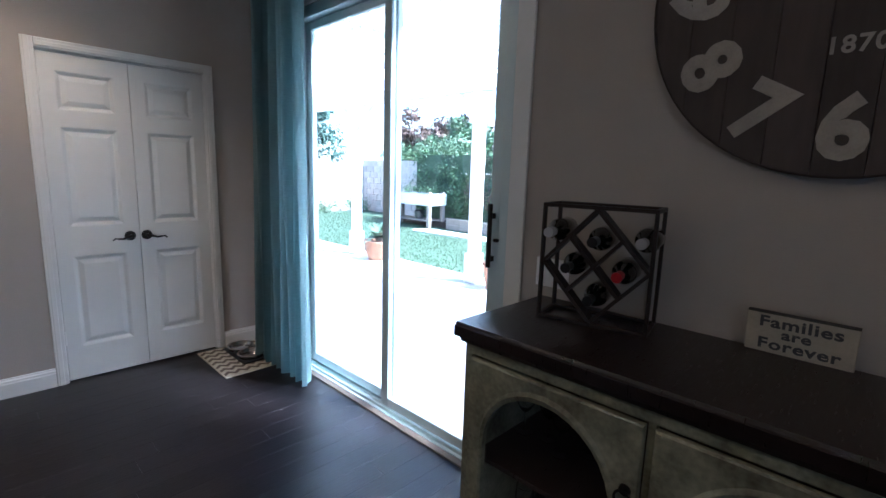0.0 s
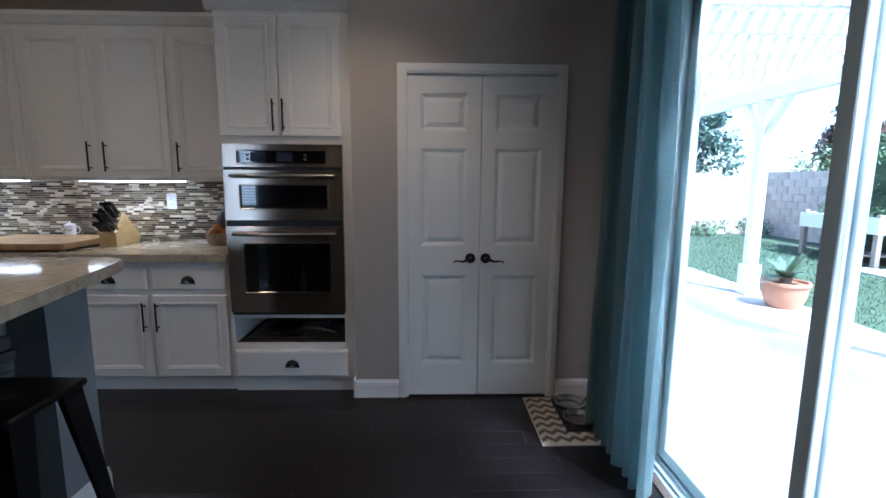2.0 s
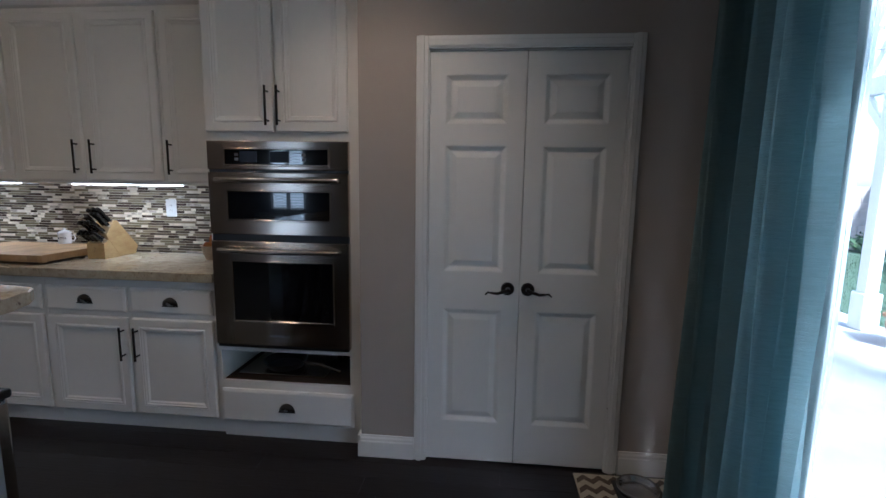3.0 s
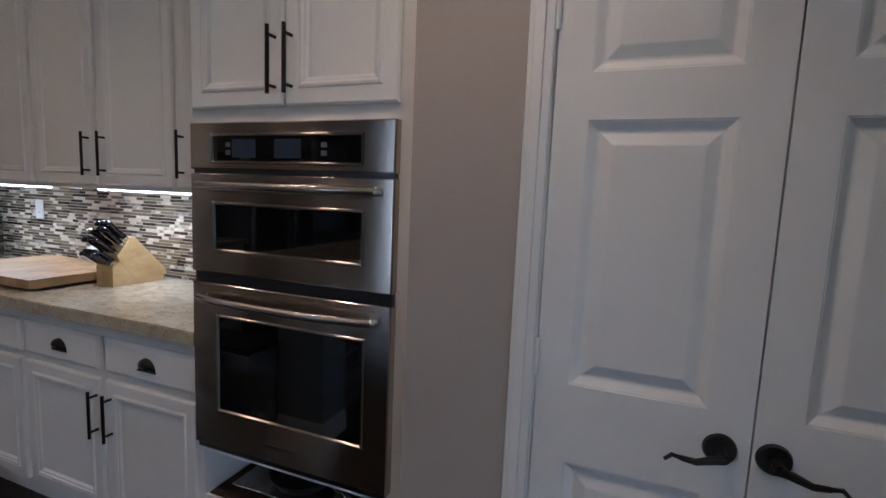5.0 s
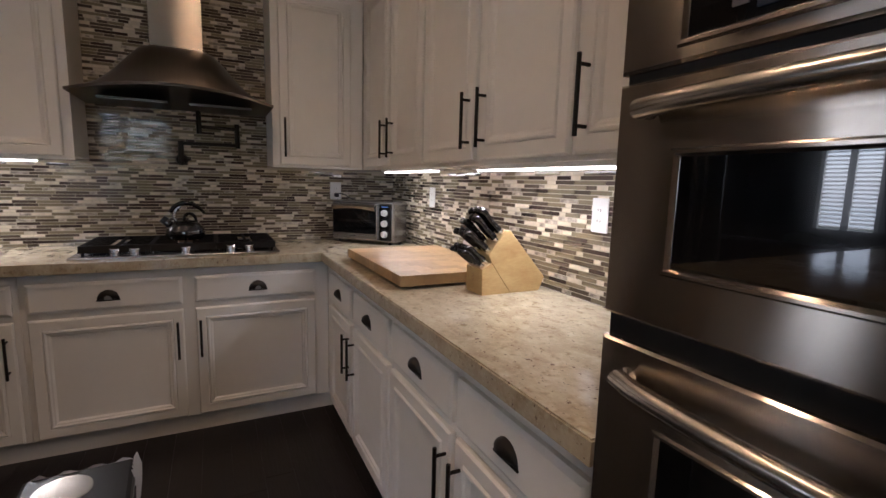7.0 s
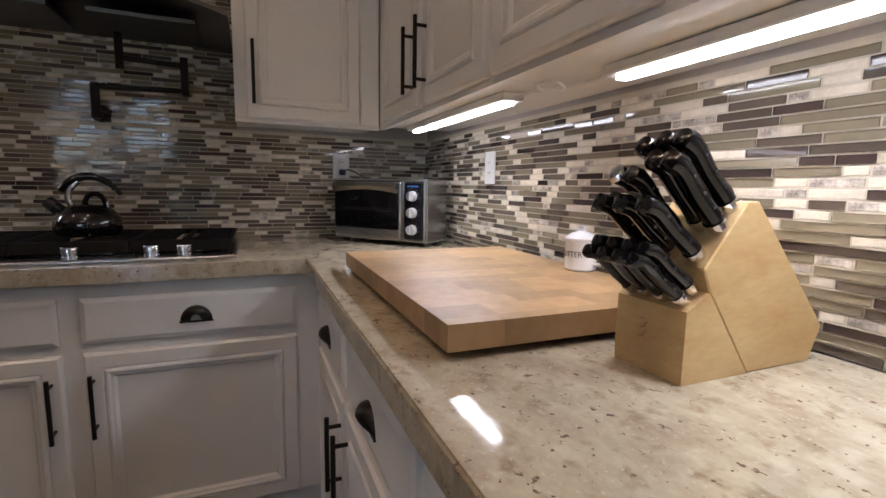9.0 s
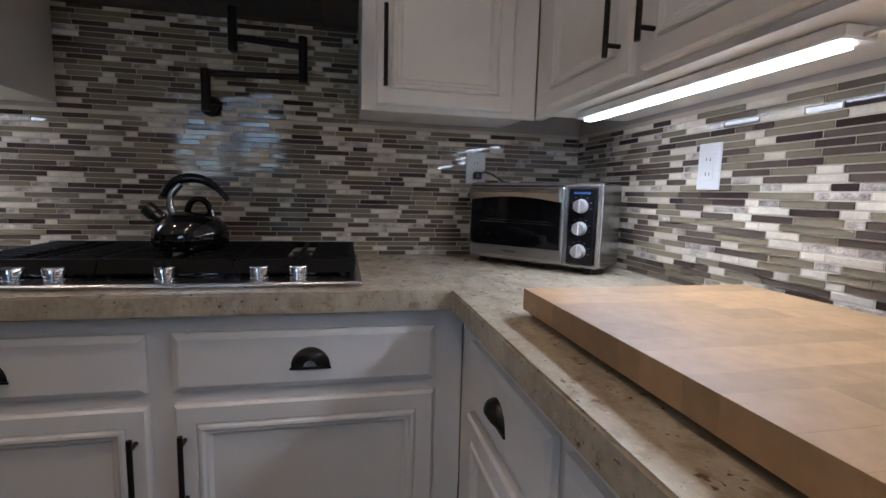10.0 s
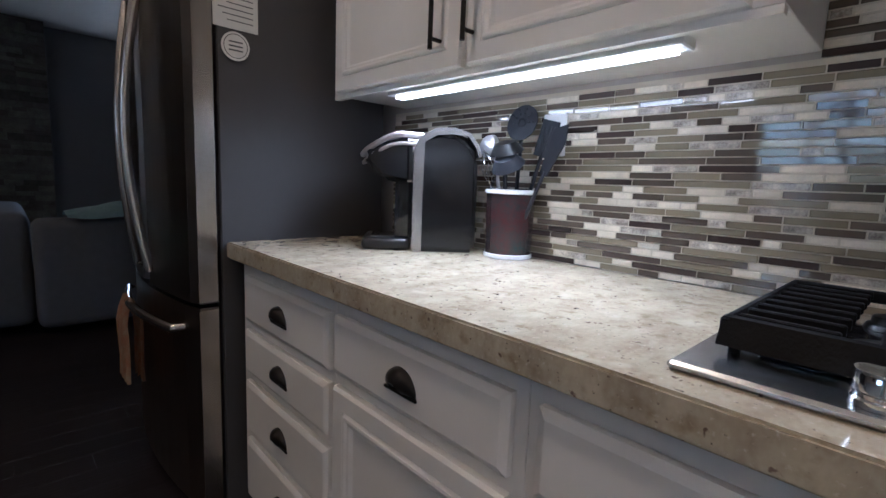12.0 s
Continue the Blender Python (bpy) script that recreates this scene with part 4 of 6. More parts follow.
part("cable", tube(bmesh.new(), [(0.022, 0, 0), (0.04, 0.015, 0.012), (0.035, 0.05, 0.002), (0.02, 0.09, -0.02), (0.02, 0.13, -0.035)], 0.004, 8), "black", cd, smooth=True)

bb = thing("cutting_board", pose(-2.625, 3.85, CT), "large thick butcher-block cutting board on small feet", "cutting board")
BL, BD = 0.745, 0.50
random.seed(5)
x = 0.0
while x < BL - 0.01:
    w = min(random.uniform(0.04, 0.075), BL - x)
    y = 0.0
    while y < BD - 0.01:
        d = min(random.uniform(0.09, 0.19), BD - y)
        part("wood_block", B(x + 0.0001, x + w - 0.0001, y + 0.0001, y + d - 0.0001, 0.014, 0.054), "butcher", bb)
        y += d
    x += w
for a, b in ((0.06, 0.06), (BL - 0.06, 0.06), (0.06, BD - 0.06), (BL - 0.06, BD - 0.06)):
    part("foot", cyl(bmesh.new(), (a, b, 0.0), (a, b, 0.0135), 0.018, n=16), "butcher", bb)


def words(bm, text, size, depth, m, spacing=1.0, bold=0.0):
    """Adds raised letters that stand in the local xz plane, facing -y, centred."""
    cu = bpy.data.curves.new("text", "FONT")
    cu.body, cu.size, cu.extrude, cu.align_x, cu.align_y, cu.space_character, cu.resolution_u, cu.offset = text, size, depth, "CENTER", "CENTER", spacing, 3, bold
    ob = new("text", cu)
    me = bpy.data.meshes.new_from_object(ob.evaluated_get(bpy.context.evaluated_depsgraph_get()))
    me.transform(m @ pose(0, 0, 0, 90, 0, 0))
    bm.from_mesh(me)
    bpy.data.objects.remove(ob)
    bpy.data.curves.remove(cu)
    bpy.data.meshes.remove(me)
    return bm


bpy.context.view_layer.update()
bu = thing("butter_crock", pose(-2.192, 4.322, CT + 0.0545) @ Matrix.Diagonal((0.82, 0.82, 0.92, 1)), "small white enamel lidded butter crock with dark lettering", "butter crock")
bm = bmesh.new()
lathe(bm, ((0, 0), (0.040, 0), (0.045, 0.004), (0.046, 0.072), (0.048, 0.076), (0, 0.076)), 32)
part("pot", bm, "ceramic", bu, smooth=True)
bm = bmesh.new()
lathe(bm, ((0, 0.0765), (0.049, 0.0765), (0.049, 0.082), (0.030, 0.094), (0.010, 0.100), (0.009, 0.106), (0.012, 0.112), (0, 0.115)), 32)
part("lid", bm, "ceramic", bu, smooth=True)
part("handle", tube(bmesh.new(), [(0.042, 0.012, 0.06), (0.066, 0.02, 0.062), (0.072, 0.022, 0.04), (0.062, 0.018, 0.020), (0.042, 0.012, 0.018)], 0.005, 10), "ceramic", bu, smooth=True)
for i, ch in enumerate("BUTTER"):
    a = radians(-95 + 14 * (i - 1.2))
    bm = words(bmesh.new(), ch, 0.021, 0.0004, pose(0.0465 * math.cos(a), 0.0465 * math.sin(a), 0.042, 0, 0, math.degrees(a) + 90))
    part("letter", bm, "ink", bu)

kb = thing("knife_block", pose(-1.825, 4.10, CT), "pale maple knife block full of black-handled knives", "knife block")
KW = 0.115
bm = bmesh.new()
prism(bm, [(0.1195, 0.0), (0.251, 0.0), (0.274, 0.052), (0.110, 0.232), (0.088, 0.232), (0.020, 0.147), (0.0345, 0.1165)], "x", 0, KW)
bmesh.ops.bevel(bm, geom=list(bm.edges), offset=0.002, segments=1, affect="EDGES")
part("block", bm, "maple", kb)
bm = bmesh.new()
prism(bm, [(-0.004, 0.0), (0.1180, 0.0), (0.0330, 0.1165), (-0.004, 0.095)], "x", -0.0005, KW + 0.0005)
part("front_piece", bm, "maple", kb)
bm = bmesh.new()
for k in range(5):
    tube(bm, [(0.045 + 0.007 * (k % 2), -0.0045, 0.045 + 0.006 * k), (0.052 + 0.004 * (k % 2), -0.0045, 0.048 + 0.006 * k)], 0.0014, 6)
part("burnt_mark", bm, "butcher", kb)


def knife(x, y, z, length, tilt, r, steel=False, yaw=0.0):
    """A black riveted handle that leaves its slot and leans to the front."""
    k = thing("kitchen_knife", pose(-1.825 + x, 4.10 + y, CT + z, 0, 0, yaw) @ pose(0, 0, 0, tilt, 0, 0), "black-handled kitchen knife standing in the maple block", "knife", "knives in the block")
    bm = bmesh.new()
    tube(bm, [(0, 0, 0.0), (0, 0.001, length * 0.2), (0, -0.001, length * 0.5), (0, 0.001, length * 0.78), (0, -0.002, length * 0.9), (0, -0.008, length * 0.985), (0, -0.009, length * 1.01), (0, -0.009, length * 1.025)], [r * 0.75, r * 0.98, r * 0.84, r * 0.94, r * 1.08, r * 1.02, r * 0.75, r * 0.3], 12)
    part("grip", bm, "gloss_black", k, smooth=True)
    part("bolster", tube(bmesh.new(), [(0, 0, -0.016), (0, 0, 0.004), (0, 0, 0.016)], [r * 0.5, r * 0.95, r * 1.02], 12), "chrome", k, "steel bolster")
    for f in (0.3, 0.5, 0.72):
        part("rivet", cyl(bmesh.new(), (-r * 1.0, 0, length * f), (r * 0.98, 0, length * f), 0.0018, n=8), "steel_dark", k)
    if steel:
        part("end_cap", tube(bmesh.new(), [(0, -0.004, length * 0.95), (0, -0.008, length * 1.0), (0, -0.009, length * 1.03), (0, -0.009, length * 1.045)], [r * 1.1, r * 1.1, r * 0.85, r * 0.3], 12), "chrome", k, "steel end cap")


for j, (y, z) in enumerate(((0.006, 0.104), (0.022, 0.118))):
    for i in range(4):
        knife(0.018 + 0.027 * i, y, z, 0.105, 52 + j, 0.0095, False, 0)
for i, x in enumerate((0.02, 0.058, 0.096)):
    knife(x, 0.030, 0.160, 0.12, 52, 0.0125)
for x in (0.026, 0.050):
    knife(x, 0.048, 0.183, 0.125, 46, 0.012, x < 0.03)
for x, y, z in ((0.074, 0.060, 0.198), (0.100, 0.058, 0.196), (0.040, 0.076, 0.217), (0.068, 0.080, 0.222), (0.096, 0.080, 0.222)):
    knife(x, y, z, 0.128, 45, 0.0135)
sc = thing("kitchen_shears", pose(-1.79, 4.140, CT + 0.172, 52, 0, 0), "black-handled kitchen shears in the knife block", "shears")
for s in (-1, 1):
    pts = [(s * (0.016 + 0.014 * math.cos(6.2832 * k / 12)), 0.0, 0.075 + 0.03 * math.sin(6.2832 * k / 12)) for k in range(13)]
    part("grip_loop", tube(bmesh.new(), [(s * 0.004, 0, 0.0), (s * 0.008, 0, 0.045)] + pts, 0.0055, 8), "black", sc, smooth=True)

bk = thing("fruit_basket", pose(-1.065, 4.22, CT), "small pale wicker basket with red apples beside the oven cabinet", "basket")
part("basket", lathe(bmesh.new(), ((0, 0.002), (0.06, 0.002), (0.085, 0.085), (0.09, 0.09), (0.08, 0.09), (0.056, 0.012), (0, 0.012)), 24), "wicker", bk, smooth=True)
for a, b, z in ((-0.02, -0.03, 0.085), (0.03, 0.015, 0.09), (-0.025, 0.03, 0.088), (0.0, 0.0, 0.125)):
    ap = thing("apple", pose(-1.065 + a, 4.22 + b, CT + z), "shiny red apple in the wicker basket", "apple", "apples in the basket")
    part("flesh", lathe(bmesh.new(), ((0, -0.026), (0.018, -0.03), (0.033, -0.012), (0.036, 0.008), (0.026, 0.028), (0.010, 0.028), (0, 0.020)), 18), "apple", ap, smooth=True)
pl = thing("leaning_plate", pose(-1.07, 4.36, CT + 0.002, -12, 0, 0), "dark oval wooden plate leaning on the tiled wall", "plate")
bm = bmesh.new()
lathe(bm, ((0, 0.004), (0.08, 0.004), (0.10, -0.006), (0.103, -0.001), (0.082, 0.010), (0, 0.010)), 32)
part("plate", bm, "walnut", pl, at=pose(0, 0, 0.135, 90, 0, 0) @ Matrix.Diagonal((0.8, 1.3, 1, 1)), smooth=True)

kg = thing("coffee_machine", pose(-3.35, 1.69, CT, 0, 0, -38) @ Matrix.Diagonal((1.08, 1.06, 1.05, 1)), "black and silver single-cup coffee machine on the worktop", "coffee machine")
bm = bmesh.new()
prism(bm, [(-0.15, 0.0), (0.02, 0.0), (0.02, 0.295), (0.0, 0.320), (-0.04, 0.332), (-0.085, 0.328), (-0.125, 0.305), (-0.148, 0.265)], "y", -0.095, 0.115)
bmesh.ops.bevel(bm, geom=list(bm.edges), offset=0.012, segments=3, affect="EDGES")
part("body", bm, "gloss_black", kg, smooth=True)
bm = bmesh.new()
prism(bm, [(0.0, 0.0), (0.026, 0.0), (0.027, 0.285), (0.012, 0.318), (-0.030, 0.338), (-0.080, 0.341), (-0.120, 0.328), (-0.120, 0.320), (-0.080, 0.333), (-0.033, 0.330), (0.002, 0.308)], "y", -0.10, 0.12)
bmesh.ops.bevel(bm, geom=list(bm.edges), offset=0.004, segments=2, affect="EDGES")
part("silver_band", bm, "plate_steel", kg, "brushed silver band", smooth=True)
bm = bmesh.new()
prism(bm, [(-0.012, 0.322), (-0.035, 0.334), (-0.080, 0.338), (-0.118, 0.326), (-0.140, 0.296), (-0.148, 0.270), (-0.156, 0.272), (-0.149, 0.302), (-0.122, 0.336), (-0.080, 0.348), (-0.032, 0.345), (-0.006, 0.330)], "y", -0.055, 0.118)
part("top_cover", bm, "plate_steel", kg, "brushed silver top cover", smooth=True)
part("cup_bay", B(0.0262, 0.075, -0.066, 0.078, 0.034, 0.195, bevel=0.006, seg=2), "gloss_black", kg, smooth=True)
part("drip_tray", B(0.03, 0.165, -0.100, 0.100, 0.0, 0.035, bevel=0.014, seg=3), "black", kg, smooth=True)
bm = bmesh.new()
prism(bm, [(0.028, 0.185), (0.11, 0.200), (0.150, 0.235), (0.165, 0.265), (0.13, 0.300), (0.03, 0.325)], "y", -0.08, 0.085)
bmesh.ops.bevel(bm, geom=list(bm.edges), offset=0.015, segments=3, affect="EDGES")
part("brew_head", bm, "gloss_black", kg, smooth=True)
for h, o, w in ((0.0, -0.004, 0.008), (-0.024, -0.006, 0.005)):
    part("lift_handle" if h == 0.0 else "head_trim", tube(bmesh.new(), bend([(0.0, -0.088, 0.324 + h), (0.08, -0.090, 0.322 + h), (0.150 + o, -0.065, 0.288 + h), (0.174 + o, 0.0, 0.270 + h), (0.150 + o, 0.065, 0.288 + h), (0.08, 0.093, 0.322 + h), (0.0, 0.093, 0.324 + h)]), w, 10), "foil_w", kg, "silver trim ring", smooth=True)
part("drip_grid", B(0.045, 0.140, -0.060, 0.060, 0.0352, 0.0380), "plate_steel", kg)
part("water_tank", B(-0.12, 0.02, -0.135, -0.100, 0.02, 0.27, bevel=0.01, seg=2), "grey_nylon", kg, smooth=True)

cr = thing("utensil_crock", pose(-3.448, 1.975, CT), "painted ceramic utensil crock with white rims, full of tools", "utensil crock")
part("crock", lathe(bmesh.new(), ((0, 0), (0.066, 0), (0.070, 0.186), (0.061, 0.186), (0.058, 0.01), (0, 0.01)), 32), "crock", cr, smooth=True)
for z, g in ((0.0, 0.0045), (0.182, 0.0085)):
    part("rim", lathe(bmesh.new(), ((0.062 + g, z), (0.066 + g, z + 0.002), (0.066 + g, z + 0.012), (0.060 + g, z + 0.014), (0.0525 + g, z + 0.01), (0.0525 + g, z + 0.002), (0.062 + g, z)), 32), "ceramic", cr, "white glazed rim", smooth=True)
UX, UY2 = -3.448, 1.98


def tool(name, label, head, material, dx, dy, lean_x, lean_y, length):
    u = thing(name, pose(UX + dx, UY2 + dy, CT + 0.055, lean_x, lean_y, 0), label, "kitchen utensil", "utensils in the crock")
    part("shaft", cyl(bmesh.new(), (0, 0, 0), (0, 0, length), 0.0056, n=8), material, u, smooth=True)
    part("head", head, material, u, smooth=True)


bm = bmesh.new()
lathe(bm, ((0, 0), (0.052, 0.0), (0.052, 0.004), (0, 0.004)), 28)
bmesh.ops.transform(bm, matrix=pose(0, 0, 0.33, 0, 80, 0), verts=bm.verts)
for k in range(3):
    for j in range(10):
        a = 6.2832 * j / 10
        r = 0.012 + 0.014 * k
        cyl(bm, (0.003, r * math.cos(a), 0.33 + r * math.sin(a)), (0.0075, r * math.cos(a), 0.33 + r * math.sin(a)), 0.0022, n=6)
tool("skimmer", "round grey perforated skimmer standing in the crock", bm, "grey_nylon", -0.01, 0.0, 0, -3, 0.29)
bm = bmesh.new()
lathe(bm, ((0, 0.0), (0.03, 0.006), (0.046, 0.030), (0.048, 0.034), (0.043, 0.034), (0.026, 0.012), (0, 0.006)), 24)
bmesh.ops.transform(bm, matrix=pose(0.0, 0, 0.275, 180, 15, 0), verts=bm.verts)
tool("ladle", "black nylon ladle hanging over the crock rim", bm, "black", 0.025, 0.005, 0, 6, 0.235)
bm = bmesh.new()
lathe(bm, ((0, 0.0), (0.03, 0.006), (0.046, 0.030), (0.048, 0.034), (0.043, 0.034), (0.026, 0.012), (0, 0.006)), 24)
bmesh.ops.transform(bm, matrix=pose(0.0, 0, 0.235, 180, 25, 0), verts=bm.verts)
tool("ladle", "grey nylon ladle in the utensil crock", bm, "grey_nylon", 0.03, 0.01, -2, 9, 0.20)
bm = bmesh.new()
box(bm, -0.003, 0.003, -0.028, 0.028, 0.24, 0.34, bevel=0.002)
for k in range(4):
    box(bm, 0.0031, 0.0045, -0.018 + 0.011 * k, -0.014 + 0.011 * k, 0.255, 0.325)
tool("slotted_turner", "dark slotted turner in the utensil crock", bm, "grey_nylon", 0.0, 0.02, -14, -4, 0.25)
bm = bmesh.new()
prism(bm, [(-0.012, 0.20), (0.012, 0.20), (0.026, 0.30), (0.012, 0.345), (-0.02, 0.32)], "x", -0.002, 0.002)
tool("spatula", "grey spatula leaning out of the utensil crock", bm, "grey_nylon", 0.01, 0.03, -24, 2, 0.21)
bm = bmesh.new()
for k in range(7):
    a = math.pi * k / 7
    tube(bm, [(0, 0, 0.15)] + [(0.026 * math.sin(math.pi * j / 8) * math.cos(a), 0.026 * math.sin(math.pi * j / 8) * math.sin(a), 0.15 + 0.115 * j / 8 if j < 8 else 0.265) for j in range(1, 9)], 0.0013, 5)
tool("whisk", "steel balloon whisk in the utensil crock", bm, "chrome", 0.0, -0.03, 16, 4, 0.15)
bm = bmesh.new()
lathe(bm, ((0, 0.0), (0.026, 0.006), (0.036, 0.022), (0.03, 0.034), (0, 0.036)), 20)
bmesh.ops.transform(bm, matrix=pose(0.0, 0, 0.275, 0, 80, 0), verts=bm.verts)
tool("spoon", "grey serving spoon in the utensil crock", bm, "foil_w", -0.01, -0.03, 17, -6, 0.27)


def outlet(m, label, plates=1):
    o = thing("wall_outlet", m, label, "outlet")
    part("cover_plate", B(-0.037 * plates, 0.037 * plates, -0.006, -0.0005, -0.058, 0.058, bevel=0.002), "plastic", o)
    for k in range(plates):
        cx = (k - (plates - 1) / 2) * 0.05
        part("socket_face", B(cx - 0.017, cx + 0.017, -0.0078, -0.0062, -0.034, 0.034, bevel=0.0008), "plastic", o)
        if plates == 1:
            for z in (-0.018, 0.018):
                for x in (-0.006, 0.006):
                    part("slot", B(cx + x - 0.001, cx + x + 0.001, -0.0083, -0.0079, z - 0.004, z + 0.004), "slot", o)


TZ = 0.010
outlet(pose(X_W + TZ, 3.995, 1.262, 0, 0, 90), "white wall outlet above the toaster oven")
outlet(pose(-2.82, Y_N - TZ, 1.248), "white wall outlet in the mosaic backsplash")
outlet(pose(-1.478, Y_N - TZ, 1.238), "white wall switch plate in the mosaic backsplash")
outlet(pose(X_W + TZ, 2.068, 1.285, 0, 0, 90), "white wall outlet behind the utensil crock")
outlet(pose(X_E, 1.02, 1.03, 0, 0, -90), "double white switch plate beside the patio door", 2)

# ---- dining side ----
cu = thing("curtain", pose(1.452, 2.64, 0), "long teal woven curtain gathered in deep folds beside the patio door", "curtain")
bm = bmesh.new()
rows = []
N = 150
for j in range(13):
    z = 0.012 + 2.60 * j / 12
    spread = 1.0 - 0.10 * (j / 12)
    row = []
    for k in range(N + 1):
        u = k / N
        y = (0.0 + 0.72 * u ** 0.9) * spread
        amp = 0.055 if u > 0.2 else 0.045
        x = amp * math.sin(2 * math.pi * (1.5 + 8.5 * u) * 1.0 + 0.25 * math.sin(j * 0.7)) + 0.012 * math.sin(31 * u + 0.3 * j) - 0.03 * (u < 0.12) * (1 - u / 0.12)
        row.append(bm.verts.new((x, y + 0.012 * math.cos(2 * math.pi * 10 * u), z)))
    rows.append(row)
for g, h in zip(rows, rows[1:]):
    for k in range(N):
        bm.faces.new((g[k], g[k + 1], h[k + 1], h[k]))
bmesh.ops.solidify(bm, geom=list(bm.faces), thickness=0.003)
part("cloth", bm, "curtain", cu, smooth=True)
rd = thing("curtain_rod", pose(1.45, 2.0, 2.66), "dark metal curtain rod over the patio door", "curtain rod")
part("rod", cyl(bmesh.new(), (0, -0.95, 0), (0, 1.5, 0), 0.013, n=14), "bronze", rd, smooth=True)
for y in (-0.7, 1.2):
    part("bracket", B(-0.01, 0.1495, y - 0.01, y + 0.01, -0.012, 0.012), "bronze", rd)

# sideboard
SX0, SX1, SY0, SY1, SH = 1.095, 1.585, -0.76, 1.023, 0.935
sb = thing("sideboard", pose(SX0, SY1, 0, 0, 0, -90), "distressed sage-green sideboard with a dark wood top and arched glass doors", "sideboard")
SW, SDp = SY1 - SY0, SX1 - SX0
bm = bmesh.new()
prism(bm, [(-0.028, -0.033), (-0.028, 0), (-0.022, 0.004), (-0.018, 0.012), (SDp, 0.012), (SDp, -0.033)], "x", -0.03, SW + 0.03)
bmesh.ops.transform(bm, matrix=pose(0, 0, SH - 0.012), verts=bm.verts)
part("top", bm, "walnut", sb, "dark stained wooden top")
bm = bmesh.new()
prism(bm, [(-0.012, -0.052), (-0.020, -0.0335), (0.0, -0.0335), (0.0, -0.052)], "x", -0.012, SW + 0.012)
bmesh.ops.transform(bm, matrix=pose(0, 0, SH - 0.012), verts=bm.verts)
part("top_moulding", bm, "walnut", sb, "dark stained moulding")
for a in ((0.0, 0.03, 0.0, SDp, 0.06, SH - 0.046), (SW - 0.03, SW, 0.0, SDp, 0.06, SH - 0.046), (0.03, SW - 0.03, SDp - 0.015, SDp, 0.06, SH - 0.046), (0.03, SW - 0.03, 0.02, SDp - 0.015, 0.06, 0.09), (0.03, SW - 0.03, 0.03, SDp - 0.015, 0.46, 0.475)):
    part("panel", B(*a), "sideboard" if a[0] == 0.0 or a[1] == SW else "walnut", sb)
for a in ((0.0, SW, -0.0, 0.02, SH - 0.10, SH - 0.0645), (0.0, SW, 0.0, 0.02, 0.06, 0.10)):
    part("rail", B(a[0] + 0.03, a[1] - 0.03, *a[2:]), "sideboard", sb)
for x in (0.0, SW - 0.05):
    for y in (0.01, SDp - 0.06):
        part("foot", lathe(bmesh.new(), ((0, 0), (0.022, 0), (0.032, 0.025), (0.024, 0.059), (0, 0.059)), 16, (x + 0.03, y + 0.03)), "walnut", sb, smooth=True)


def arch_door(x0, x1, z0, z1, knob_x):
    """A framed door whose glass opening has a round arched head."""
    bm = bmesh.new()
    w = 0.062
    ix0, ix1, iz0, spring = x0 + w, x1 - w, z0 + 0.07, z1 - 0.265
    inner = [(ix0, iz0), (ix1, iz0)]
    cxm, rx, rz = (ix0 + ix1) / 2, (ix1 - ix0) / 2, 0.215
    K = 16
    inner += [(cxm + rx * math.cos(math.pi * k / K), spring + rz * math.sin(math.pi * k / K)) for k in range(K + 1)]
    outer = [(x0, z0), (x1, z0)]
    for k in range(K + 1):
        a = math.pi * k / K
        outer.append((x1 if k <= 4 else x0 if k >= 12 else x1 + (x0 - x1) * (k - 4) / 8, z1 if 4 <= k <= 12 else spring + (z1 - spring) * (k if k < 4 else 16 - k) / 4))
    def loop(pts, y, grow=0.0):
        return [bm.verts.new((p[0] + (cxm - p[0]) * grow, y, p[1] + ((iz0 + spring) / 2 - p[1]) * grow)) for p in pts]
    loops = [loop(outer, -0.001), loop(outer, -0.016), loop(outer, -0.020, 0.012), loop(inner, -0.020, -0.05), loop(inner, -0.027, -0.02), loop(inner, -0.022, 0.02), loop(inner, -0.001, 0.02)]
    for a, b in zip(loops, loops[1:]):
        for i in range(len(a)):
            j = (i + 1) % len(a)
            bm.faces.new((a[i], a[j], b[j], b[i]))
    d = part("door", bm, "sideboard", sb, "distressed sage-green arched door")
    part("pane", B(ix0 - 0.003, ix1 + 0.003, -0.008, -0.005, iz0 - 0.003, spring + rz - 0.002), "glass", d, "clear glass pane").visible_shadow = False
    bm = bmesh.new()
    zk = z1 - 0.205
    lathe(bm, ((0, -0.001), (0.016, -0.001), (0.014, 0.006), (0, 0.008)), 18)
    bmesh.ops.transform(bm, matrix=pose(knob_x, -0.020, zk + 0.02, 90, 0, 0), verts=bm.verts)
    tube(bm, [(knob_x + 0.021 * math.sin(6.2832 * k / 20), -0.032, zk + 0.021 * math.cos(6.2832 * k / 20)) for k in range(21)], 0.0035, 8)
    part("ring_handle", bm, "iron", d, "dark iron ring pull", smooth=True)


